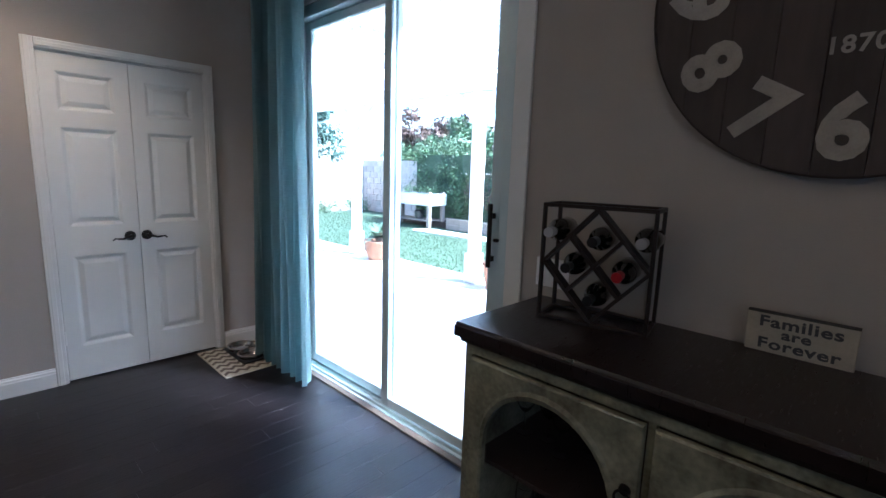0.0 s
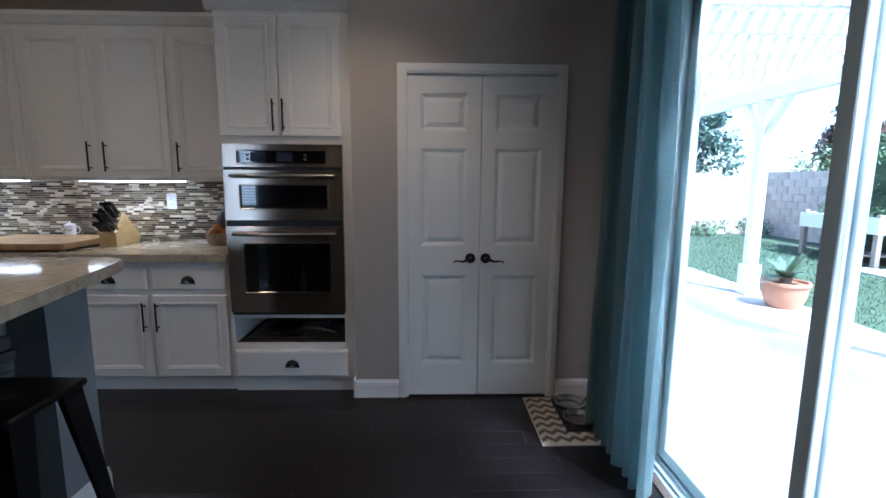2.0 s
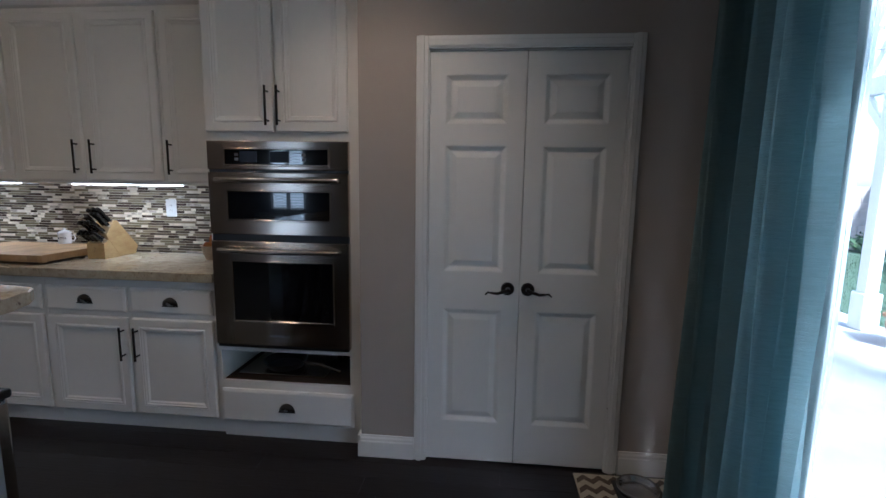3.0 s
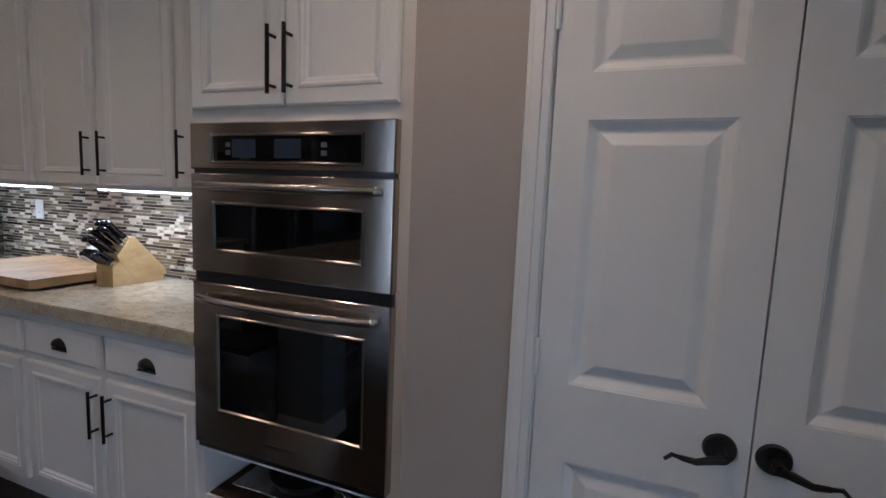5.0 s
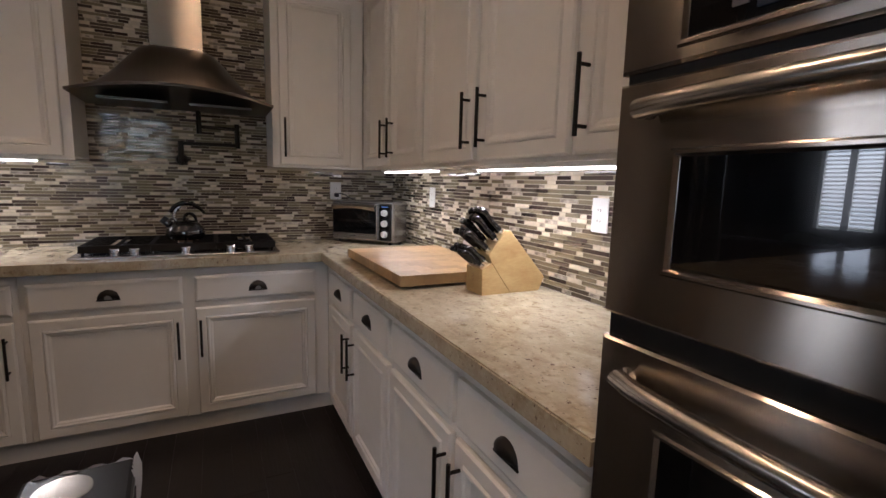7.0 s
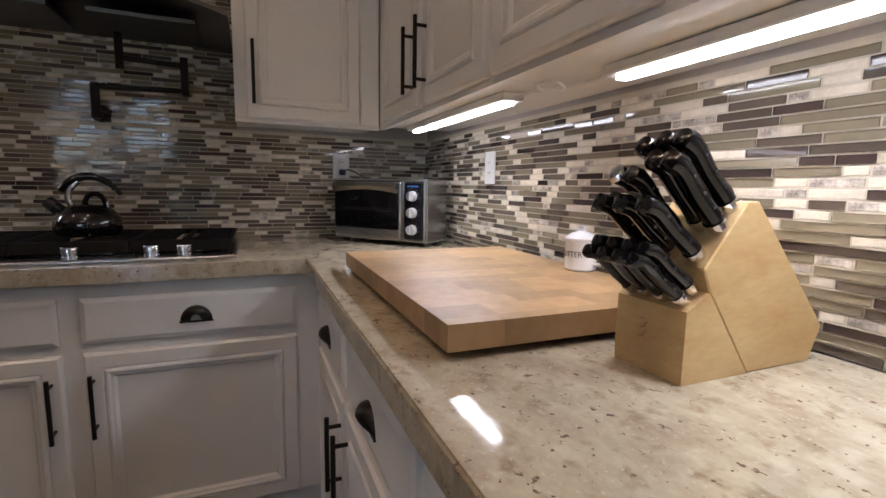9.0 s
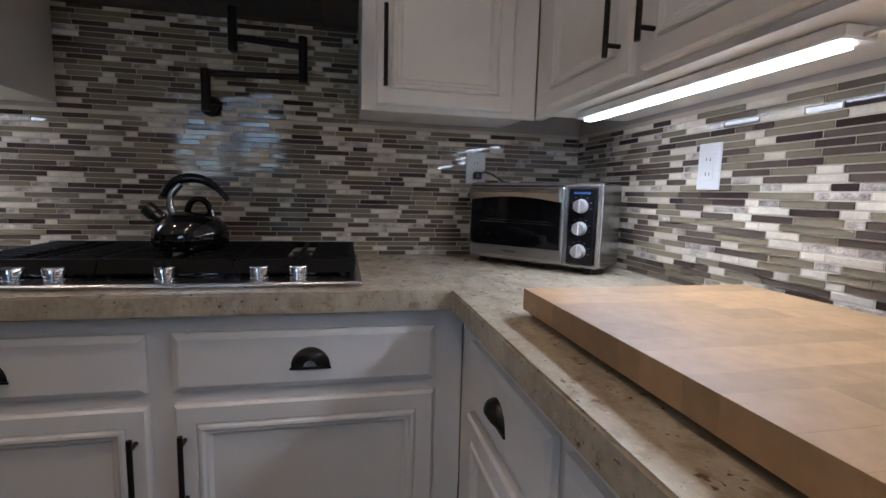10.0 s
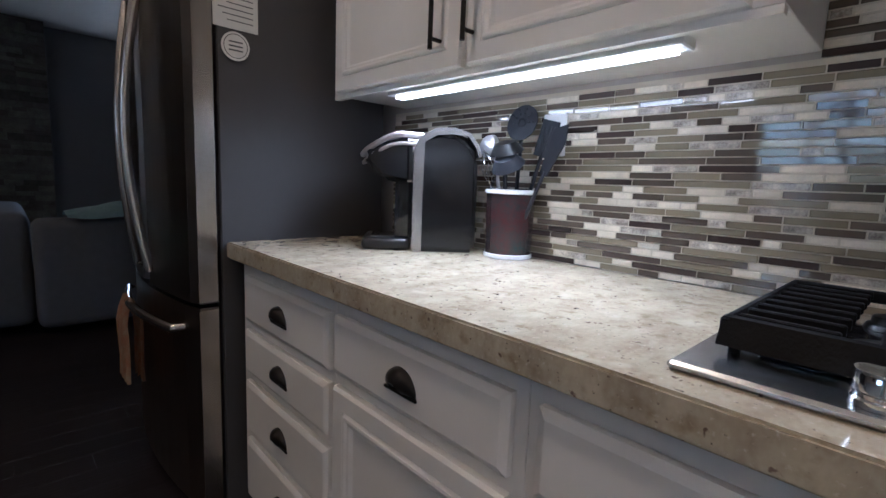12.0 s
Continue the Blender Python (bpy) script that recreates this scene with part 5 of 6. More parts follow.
DW = 0.555
for i in range(3):
    x0 = 0.035 + i * (DW + 0.025)
    arch_door(x0, x0 + DW, 0.105, SH - 0.105, x0 + DW - 0.03 if i == 0 else x0 + 0.03)
for i in range(2):
    part("stile", B(0.035 + DW + i * (DW + 0.025) + 0.003, 0.035 + DW + 0.022 + i * (DW + 0.025), -0.0, 0.02, 0.1, SH - 0.10), "sideboard", sb)
for i, (x, y) in enumerate(((1.36, 0.93), (1.38, 0.84), (1.33, 0.76), (1.40, 0.69), (1.36, 0.60))):
    for zz in (0.0905, 0.4755):
        g = thing("wine_glass", pose(x, y + (0.02 if zz > 0.2 else 0), zz), "clear stemmed wine glass inside the sideboard", "glass", "glasses in the sideboard")
        part("glass", lathe(bmesh.new(), ((0, 0), (0.033, 0), (0.033, 0.002), (0.004, 0.006), (0.004, 0.075), (0.02, 0.09), (0.036, 0.12), (0.032, 0.17), (0.030, 0.17), (0.034, 0.12), (0.018, 0.093), (0, 0.082)), 20), "glass", g, smooth=True)

# wine rack
RW = 0.39
RACK = pose(1.325, 0.911, SH + 0.0005, 0, 0, -79)
wr = thing("wine_rack", RACK @ Matrix.Diagonal((0.91, 1, 1, 1)), "square black metal wine rack with diagonal bars on the sideboard", "wine rack")
RD = 0.165
for a in ((0, RW, 0, RD, 0, 0.012), (0, RW, 0, RD, RW - 0.012, RW), (0, 0.012, 0, RD, 0.012, RW - 0.012), (RW - 0.012, RW, 0, RD, 0.012, RW - 0.012)):
    bm = bmesh.new()
    x0, x1, y0, y1, z0, z1 = a
    box(bm, x0, x1, 0, 0.018, z0, z1, bevel=0.002)
    box(bm, x0, x1, RD - 0.018, RD, z0, z1, bevel=0.002)
    part("frame_bar", bm, "rack", wr)
for x in (0.0, RW - 0.012):
    for z in (0.0, RW - 0.012):
        part("cross_bar", B(x, x + 0.012, 0.0185, RD - 0.0185, z, z + 0.012), "rack", wr)


def diagonal(a, b):
    (xa, za), (xb, zb) = a, b
    L2 = math.hypot(xb - xa, zb - za) * RW
    for y in (0.004,):
        part("diagonal_bar", B(0, L2, 0, 0.05, -0.006, 0.006), "rack", wr, at=pose(xa * RW, y, za * RW, 0, -math.degrees(math.atan2(zb - za, xb - xa)), 0))


for a, b in (((0.03, 0.5), (0.5, 0.97)), ((0.5, 0.97), (0.97, 0.5)), ((0.03, 0.5), (0.5, 0.03)), ((0.5, 0.03), (0.97, 0.5)), ((0.265, 0.735), (0.735, 0.265)), ((0.265, 0.265), (0.735, 0.735))):
    diagonal(a, b)
for u, w, cap in ((0.5, 0.715, "black"), (0.28, 0.48, "black"), (0.73, 0.46, "foil_r"), (0.5, 0.235, "black"), (0.10, 0.76, "foil_w"), (0.90, 0.74, "foil_w")):
    bo = thing("wine_bottle", RACK @ pose(u * RW * 0.91, 0.15, w * RW, 90, 0, 0), "dark wine bottle with a %s capsule lying in the rack" % {"black": "black", "foil_r": "red", "foil_w": "silver"}[cap], "wine bottle", "bottles in the wine rack")
    part("glass_body", lathe(bmesh.new(), ((0, -0.012), (0.036, -0.012), (0.039, -0.005), (0.039, 0.078), (0.034, 0.100), (0.017, 0.122), (0.0135, 0.134), (0, 0.134)), 24), "bottle", bo, smooth=True)
    part("capsule", lathe(bmesh.new(), ((0, 0.1345), (0.0145, 0.1345), (0.0145, 0.170), (0.0165, 0.172), (0.0165, 0.181), (0, 0.182)), 20), cap, bo, smooth=True)

sg = thing("wooden_sign", pose(1.552, 0.217, SH + 0.0005, 8, 0, -90) @ Matrix.Diagonal((0.96, 1, 0.80, 1)), "cream wooden sign with dark painted words leaning on the wall", "sign")
part("board", B(-0.128, 0.128, 0.0, 0.018, 0.0, 0.148, bevel=0.002), "sign", sg)
part("edge_line", B(-0.128, 0.128, -0.0008, 0.019, 0.1483, 0.150), "walnut", sg)
for text, z, x, size in (("Families", 0.117, 0.0, 0.056), ("are", 0.077, -0.005, 0.050), ("Forever", 0.034, 0.0, 0.056)):
    part("lettering", words(bmesh.new(), text, size, 0.0006, pose(x, -0.0008, z), 1.08, 0.0014), "ink", sg)

# clock
CR = 0.50
ckw = thing("wall_clock", pose(X_E - 0.002, 0.20, 1.935, 0, 0, -90), "large round weathered dark wood wall clock with worn cream numerals", "clock")
nb = 9
for i in range(nb):
    xa, xb = -CR + 2 * CR * i / nb + 0.0012, -CR + 2 * CR * (i + 1) / nb - 0.0012
    top = [(xa + (xb - xa) * k / 6, math.sqrt(max(0.0, CR * CR - (xa + (xb - xa) * k / 6) ** 2))) for k in range(7)]
    pts = top + [(x, -z) for x, z in reversed(top)]
    clean = [p for k, p in enumerate(pts) if k == 0 or math.hypot(p[0] - pts[k - 1][0], p[1] - pts[k - 1][1]) > 1e-4]
    part("clock_board", prism(bmesh.new(), clean, "y", -0.025 - 0.001 * (i % 2), 0.0), "clock", ckw)
bm = bmesh.new()
lathe(bm, ((CR, 0.0), (CR + 0.006, 0.0), (CR + 0.006, 0.028), (CR, 0.028), (CR, 0.0)), 64)
part("rim", bm, "rack", ckw, at=pose(0, 0, 0, 90, 0, 0))
for h in range(1, 13):
    a = radians(30 * h)
    m = pose(0.385 * math.sin(a), -0.0275, 0.385 * math.cos(a), 0, 180 + 30 * h, 0)
    part("numeral", words(bmesh.new(), str(h), 0.215, 0.0012, m, 1.0, 0.009), "numeral", ckw, "worn cream numeral")
part("year_lettering", words(bmesh.new(), "1870", 0.058, 0.0008, pose(0.0, -0.0272, -0.175), 1.1, 0.0015), "numeral", ckw, "worn cream lettering")
for rot, ln in ((65, 0.26), (-80, 0.18)):
    bm = bmesh.new()
    prism(bm, [(-0.009, -0.05), (0.009, -0.05), (0.006, ln * 0.8), (0.0, ln), (-0.006, ln * 0.8)], "y", -0.003, 0.0)
    part("clock_hand", bm, "iron", ckw, at=pose(0, -0.031 - 0.003 * (rot > 0), 0, 0, rot, 0))

# pet mat and bowls
pm = thing("pet_mat", pose(1.09, 3.12, 0), "small cream and taupe chevron mat by the patio door", "mat")
part("base", B(0, 0.46, 0, 0.56, 0.0005, 0.006), "mat_pale", pm)
for i in range(7):
    bm = bmesh.new()
    pts = []
    for k in range(13):
        pts.append((0.008 + 0.444 * k / 12, 0.03 + 0.075 * i + (0.035 if k % 2 else 0.0)))
    prism(bm, pts + [(x, y + 0.034) for x, y in reversed(pts)], "z", 0.0062, 0.0075)
    part("chevron_stripe", bm, "mat_dark", pm, "taupe chevron stripe")
bt = thing("bowl_tray", pose(1.36, 3.44, 0.008), "dark rubber feeding tray on the chevron mat", "tray")
part("tray", B(-0.10, 0.12, -0.19, 0.19, 0, 0.010, bevel=0.004), "black", bt)
for y in (-0.085, 0.105):
    bw = thing("pet_bowl", pose(1.36, 3.44 + y, 0.0185), "low satin steel pet bowl on the feeding tray", "bowl", "pet bowls")
    part("bowl", lathe(bmesh.new(), ((0, 0), (0.082, 0), (0.090, 0.026), (0.096, 0.027), (0.094, 0.031), (0.084, 0.029), (0.072, 0.006), (0, 0.006)), 28), "plate_steel", bw, smooth=True)

# island end and bar
il = thing("island_wall", pose(0, 0, 0), "grey painted island end with a stacked-stone face under the bar", "island")
part("end_column", B(-1.28, -0.975, 2.56, 2.78, 0, 1.024), "greypaint", il)
part("core", B(-1.28, -1.14, 0.5, 2.559, 0, 1.024), "greypaint", il)
bm = bmesh.new()
prof = ((0, 0), (0.014, 0), (0.014, 0.09), (0.008, 0.105), (0.005, 0.125), (0, 0.125))
prism(bm, [(2.781 + p, z) for p, z in prof], "x", -1.28, -0.960)
prism(bm, [(-0.974 + p, z) for p, z in prof], "y", 2.56, 2.780)
part("baseboard", bm, "trim", il, "white moulded baseboard")
random.seed(8)
z = 0.002
while z < 1.0:
    h = random.choice((0.03, 0.042, 0.055))
    y = 0.5
    while y < 2.55:
        l3 = min(random.uniform(0.14, 0.34), 2.555 - y)
        if l3 > 0.02:
            part("stone", B(-1.139, -1.139 + random.uniform(0.018, 0.045), y + 0.001, y + l3 - 0.001, z, min(z + h - 0.002, 1.02), bevel=0.003), "stone", il)
        y += l3
    z += h
bm = bmesh.new()
prism(bm, [(-0.60, 0.45), (-0.615, 1.5), (-0.655, 2.0), (-0.74, 2.42), (-0.80, 2.72), (-0.825, 2.80), (-0.86, 2.845), (-0.95, 2.86), (-1.40, 2.87), (-1.40, 0.45)], "z", 1.025, 1.07)
bmesh.ops.bevel(bm, geom=[e for e in bm.edges if abs(e.verts[0].co.z - e.verts[1].co.z) < 1e-5], offset=0.004, segments=2, affect="EDGES")
part("bar_top", bm, "granite", il, "polished beige granite raised bar top")


def stool(name_m, label):
    s = thing("bar_stool", name_m, label, "bar stool", "bar stools")
    bm = bmesh.new()
    box(bm, -0.15, 0.15, -0.15, 0.15, 0.735, 0.762, bevel=0.012, seg=3)
    part("seat", bm, "stool", s, smooth=True)
    part("seat_hole", B(-0.035, 0.035, -0.009, 0.009, 0.7622, 0.7630), "slot", s)
    for sx in (-1, 1):
        for sy in (-1, 1):
            bm = bmesh.new()
            top, bot = Vector((sx * 0.135, sy * 0.135, 0.738)), Vector((sx * 0.205, sy * 0.205, 0.0))
            vs = []
            for p, w in ((top, 0.082), (bot, 0.034)):
                vs.append([bm.verts.new(p + Vector((a * sx * w, b * sy * w, 0))) for a, b in ((0, 0), (-1, 0), (-1, -0.25), (-0.25, -0.25), (-0.25, -1), (0, -1))])
            for i in range(6):
                bm.faces.new((vs[0][i], vs[0][(i + 1) % 6], vs[1][(i + 1) % 6], vs[1][i]))
            bm.faces.new(vs[0])
            bm.faces.new(vs[1][::-1])
            part("leg", bm, "stool", s)
    for sgn in (-1, 1):
        part("stretcher", B(-0.178, 0.178, sgn * 0.182 - 0.006, sgn * 0.182 + 0.006, 0.20, 0.222), "stool", s)
        part("stretcher", B(sgn * 0.176 - 0.006, sgn * 0.176 + 0.006, -0.175, 0.175, 0.23, 0.252), "stool", s)
    return s


st = stool(pose(-0.80, 2.165, 0), "black painted metal backless bar stool beside the island bar")
copy_thing(st, pose(-0.78, 1.62, 0, 0, 0, 4))

tc = thing("trash_can", pose(-1.46, 2.93, 0, 0, 0, 4), "rectangular steel trash can with a black lid and white liner", "trash can")
part("body", B(-0.20, 0.22, -0.10, 0.11, 0.0, 0.56, bevel=0.015, seg=2), "steel", tc)
part("lid", B(-0.21, 0.23, -0.11, 0.12, 0.5605, 0.60, bevel=0.012, seg=2), "black", tc)
part("lid_disc", lathe(bmesh.new(), ((0, 0.6005), (0.06, 0.6005), (0.058, 0.604), (0, 0.605)), 28, (-0.12, -0.02)), "steel", tc, smooth=True)
bm = bmesh.new()
rows = []
for k in range(15):
    y = -0.09 + 0.21 * k / 14
    w = 0.004 * math.sin(k * 2.1)
    rows.append([bm.verts.new((-0.213 - 0.004 - w, y, 0.52 + 0.01 * math.sin(k * 1.3))), bm.verts.new((-0.216 - w, y, 0.57)), bm.verts.new((-0.20 - w, y, 0.603 + 0.006 * math.sin(k * 1.7)))])
for g, h in zip(rows, rows[1:]):
    for i in range(2):
        bm.faces.new((g[i], g[i + 1], h[i + 1], h[i]))
rows = []
for k in range(15):
    x = -0.215 + 0.09 * k / 14
    w = 0.005 * math.sin(k * 2.1)
    rows.append([bm.verts.new((x, 0.124 + w, 0.52)), bm.verts.new((x, 0.127 + w, 0.575)), bm.verts.new((x, 0.118 + w, 0.606 + 0.006 * math.sin(k * 1.9)))])
for g, h in zip(rows, rows[1:]):
    for i in range(2):
        bm.faces.new((g[i], g[i + 1], h[i + 1], h[i]))
bmesh.ops.solidify(bm, geom=list(bm.faces), thickness=0.002)
part("liner", bm, "bag", tc, "crumpled white liner edge", smooth=True)

# open shelf things under the ovens
tr = thing("baking_tray", pose(-0.74, 3.85, 0.3505), "flat steel baking tray on the open oven shelf", "tray")
part("tray", B(0, 0.5, 0, 0.35, 0, 0.012, bevel=0.003), "steel", tr)
pn = thing("frying_pan", pose(-0.52, 3.98, 0.3630), "dark red frying pan with a long handle on the shelf", "pan")
part("pan", lathe(bmesh.new(), ((0, 0), (0.10, 0), (0.125, 0.04), (0.12, 0.04), (0.097, 0.006), (0, 0.006)), 28), "walnut", pn, smooth=True)
part("handle", tube(bmesh.new(), [(0.12, -0.03, 0.035), (0.24, -0.09, 0.050), (0.37, -0.13, 0.03)], 0.009, 8), "steel", pn, smooth=True)
ld = thing("pan_lid", pose(-0.22, 4.05, 0.3505, 0, 0, 0), "glass pan lid with a dark knob on the shelf", "pan lid")
part("lid", lathe(bmesh.new(), ((0, 0.035), (0.05, 0.03), (0.11, 0.004), (0.115, 0), (0.11, 0.0), (0, 0.028)), 28), "steel_dark", ld, smooth=True)
part("lid_knob", lathe(bmesh.new(), ((0, 0.036), (0.008, 0.036), (0.015, 0.055), (0, 0.06)), 16), "black", ld, smooth=True)

# living room beyond the refrigerator
sw = thing("stone_chimney", pose(0, 0, 0), "tall stacked-stone chimney wall in grey and tan", "wall", kind=S)
part("core", B(-2.87, -0.9, Y_S, Y_S + 0.25, 0, CEIL - 0.001), "stone", sw)
random.seed(12)
z = 0.0
while z < CEIL - 0.05:
    h = random.choice((0.05, 0.07, 0.09))
    x = -2.87
    while x < -2.2:
        l3 = random.uniform(0.12, 0.32)
        part("stone", B(x + 0.001, min(x + l3, -2.0) - 0.001, Y_S + 0.2505, Y_S + 0.27 + random.uniform(0, 0.05), z, min(z + h - 0.003, CEIL - 0.002)), "stone", sw)
        x += l3
    z += h
part("stone_rest", B(-1.9, -0.9, Y_S + 0.2505, Y_S + 0.30, 0, CEIL - 0.002), "stone", sw)
so = thing("sofa", pose(-2.95, -1.75, 0), "grey upholstered sofa seen beyond the refrigerator", "sofa")
for fx, fy in ((-0.9, 0.5), (0.8, 0.35), (0.8, -0.8), (-0.9, -0.55)):
    part("foot", cyl(bmesh.new(), (fx, fy, 0.0), (fx, fy, 0.075), 0.025, n=12), "walnut", so)
part("base", B(-1.0, 0.45, -0.65, 0.35, 0.08, 0.42, bevel=0.04, seg=3), "sofa", so, smooth=True)
part("backrest", B(0.45, 0.95, -0.9, 0.45, 0.06, 0.84, bevel=0.07, seg=3), "sofa", so, smooth=True)
part("arm", B(-1.0, 0.45, 0.351, 0.60, 0.06, 0.80, bevel=0.06, seg=3), "sofa", so, smooth=True)
part("cushion", B(-0.95, 0.44, -0.6, 0.30, 0.425, 0.56, bevel=0.05, seg=3), "sofa", so, smooth=True)
th = thing("throw_blanket", pose(-2.95, -1.27, 0.80), "pale teal throw blanket draped over the sofa arm", "blanket")
bm = bmesh.new()
rows = []
for i in range(15):
    u = i / 14
    rows.append([bm.verts.new((-0.15 + 0.42 * u, 0.17 * math.cos(math.pi * v / 12), 0.012 + 0.10 * math.sin(math.pi * v / 12) ** 0.6 * (0.6 + 0.4 * math.sin(3 * u + 1)) + 0.008 * math.sin(7 * u + v))) for v in range(13)])
for g, h in zip(rows, rows[1:]):
    for k in range(12):
        bm.faces.new((g[k], g[k + 1], h[k + 1], h[k]))
bmesh.ops.solidify(bm, geom=list(bm.faces), thickness=0.012)
part("cloth", bm, "throw", th, smooth=True)

# ---- patio and garden ----
GZ = -0.10
part("ground", B(-60, 90, -60, 90, -0.6, GZ), "grass_soil", None, "lawn and garden ground", kind=S)
part("patio_slab", prism(bmesh.new(), [(X_E + 0.151, -6), (4.95, -6), (4.95, 9.3), (5.6, 14.0), (X_E + 0.151, 14.0)], "z", GZ + 0.001, -0.05), "concrete", None, "pale concrete patio", kind=S)
part("mow_strip", prism(bmesh.new(), [(8.05, 2.0), (8.35, 2.0), (8.35, 8.55), (8.0, 8.9), (7.75, 8.7)], "z", GZ + 0.001, GZ + 0.03), "concrete", None, "pale concrete mowing strip", kind=S)
part("house_wall", B(X_E + 0.02, X_E + 0.15, Y_N + 0.15, 12, GZ, 3.0), "stucco", None, "pale stucco house wall", kind=S)
part("roof_slab", B(X_LW - 0.3, X_E + 0.3, Y_S - 0.3, 12, 3.03, 3.2), "roof", None, "house roof", kind=S)

PX = 4.67
pt = thing("patio_cover", pose(0, 0, 0), "white patio cover with square posts and open rafters", "patio cover")
part("ledger", B(X_E + 0.151, X_E + 0.20, -2.0, 10.5, 2.62, 2.80), "post", pt)
part("beam", B(PX - 0.06, PX + 0.06, -2.0, 10.5, 2.42, 2.60, bevel=0.006), "post", pt)
y = -1.9
while y < 10.4:
    part("rafter", B(X_E + 0.21, PX + 0.55, y, y + 0.045, 2.601, 2.75), "post", pt)
    y += 0.60
x = X_E + 0.25
while x < PX + 0.5:
    part("lattice_slat", B(x, x + 0.05, -1.95, 10.45, 2.751, 2.785), "post", pt)
    x += 0.13
for y in (1.3, 4.04, 6.72, 9.4):
    p = thing("patio_post", pose(PX, y, -0.05), "white square patio post with a thicker base", "post", "patio posts")
    part("shaft", B(-0.065, 0.065, -0.065, 0.065, 0.40, 2.469, bevel=0.004), "post", p)
    part("post_base", B(-0.095, 0.095, -0.095, 0.095, 0.0, 0.399, bevel=0.01), "post", p)
    for s in (-1, 1):
        bm = bmesh.new()
        prism(bm, [(s * 0.066, 2.05), (s * 0.066, 2.16), (s * 0.33, 2.469), (s * 0.43, 2.469)], "x", -0.035, 0.035)
        part("brace", bm, "post", p)


def cycad(m):
    p = thing("potted_palm", m, "small sago palm in a round terracotta pot on the patio", "potted plant")
    part("pot", lathe(bmesh.new(), ((0, 0), (0.17, 0), (0.22, 0.12), (0.235, 0.27), (0.255, 0.275), (0.255, 0.31), (0.225, 0.31), (0.215, 0.28), (0, 0.27)), 28), "terracotta", p, smooth=True)
    part("soil", lathe(bmesh.new(), ((0, 0.272), (0.21, 0.272), (0, 0.285)), 20), "soil", p)
    part("trunk", lathe(bmesh.new(), ((0, 0.27), (0.06, 0.28), (0.065, 0.36), (0, 0.38)), 14), "bark", p)
    random.seed(3)
    for i in range(20):
        a, tilt = i * 2.4, 0.25 + 0.75 * (i % 5) / 4
        bm = bmesh.new()
        L3 = random.uniform(0.32, 0.42)
        spine = []
        for k in range(9):
            f = k / 8
            r = L3 * f * (0.35 + 0.65 * tilt)
            spine.append(Vector((r * math.cos(a), r * math.sin(a), 0.36 + L3 * (f * (1.15 - tilt) - 0.35 * tilt * f * f))))
        tube(bm, spine, 0.003, 4)
        side = Vector((-math.sin(a), math.cos(a), 0))
        for k in range(1, 9):
            for h in (0.0, 0.5):
                c = spine[k - 1].lerp(spine[k], h)
                d = (spine[k] - spine[k - 1]).normalized()
                for s in (-1, 1):
                    tip = c + side * s * 0.10 * (1.15 - k / 9) + d * 0.05
                    bm.faces.new([bm.verts.new(q) for q in (c - d * 0.011, c + d * 0.011, tip)])
        part("frond", bm, "leaf_b" if i % 3 else "leaf", p)
    return p


cycad(pose(4.68, 6.10, -0.05))
tp = thing("terracotta_pot", pose(4.62, 3.62, -0.05), "tall terracotta pot with a leafy plant by the patio post", "potted plant")
part("pot", lathe(bmesh.new(), ((0, 0), (0.12, 0), (0.165, 0.30), (0.18, 0.30), (0.18, 0.34), (0.155, 0.34), (0, 0.31)), 24), "terracotta", tp, smooth=True)


def leaves(bm, centre, radius, count, size, rng, flat=1.0, fill=0.35):
    """Many small leaves round a centre, thicker towards the outside."""
    for _ in range(count):
        v = Vector((rng.gauss(0, 1), rng.gauss(0, 1), rng.gauss(0, 1))).normalized()
        r = radius * (fill + (1 - fill) * rng.random() ** 0.5)
        c = Vector(centre) + Vector((v.x * r, v.y * r, v.z * r * flat))
        a = Vector((rng.gauss(0, 1), rng.gauss(0, 1), rng.gauss(0, 1))).normalized()
        b = a.cross(v + Vector((0.01, 0.02, 0.3))).normalized()
        s = size * rng.uniform(0.6, 1.3)
        bm.faces.new([bm.verts.new(q) for q in (c - a * s, c + b * s * 0.45, c + a * s, c - b * s * 0.45)])


rng = random.Random(21)
bm = bmesh.new()
leaves(bm, (0, 0, 0.45), 0.17, 260, 0.035, rng)
part("foliage", bm, "leaf", tp)

hg = tagged(new("hedge"), "tall dense green hedge over the garden fence", "hedge")
hg.matrix_basis = pose(9.6, 0, GZ)
for k in range(16):
    bm = bmesh.new()
    y0 = 1.2 + k * 0.58
    for c in range(14):
        cc = (rng.uniform(-0.35, 0.35), y0 + rng.uniform(0, 0.6), rng.uniform(0.3, 2.15 + 0.2 * math.sin(k)))
        leaves(bm, cc, rng.uniform(0.22, 0.42), 150, 0.042, rng)
    part("foliage", bm, "leaf_r" if k in (3, 8, 11) else "leaf", hg)
part("hedge_core", B(-0.2, 0.25, 1.0, 10.4, 0.0, 1.95), "leaf", hg)
fw = tagged(new("board_fence"), "weathered grey board fence behind the hedge", "fence")
fw.matrix_basis = pose(10.3, 0, GZ)
for k in range(70):
    part("board", B(0, 0.02, -1 + k * 0.17, -1 + k * 0.17 + 0.16, 0.0, 1.85), "greywood", fw)
part("rail", B(0.021, 0.06, -1, 10.9, 1.4, 1.5), "greywood", fw)

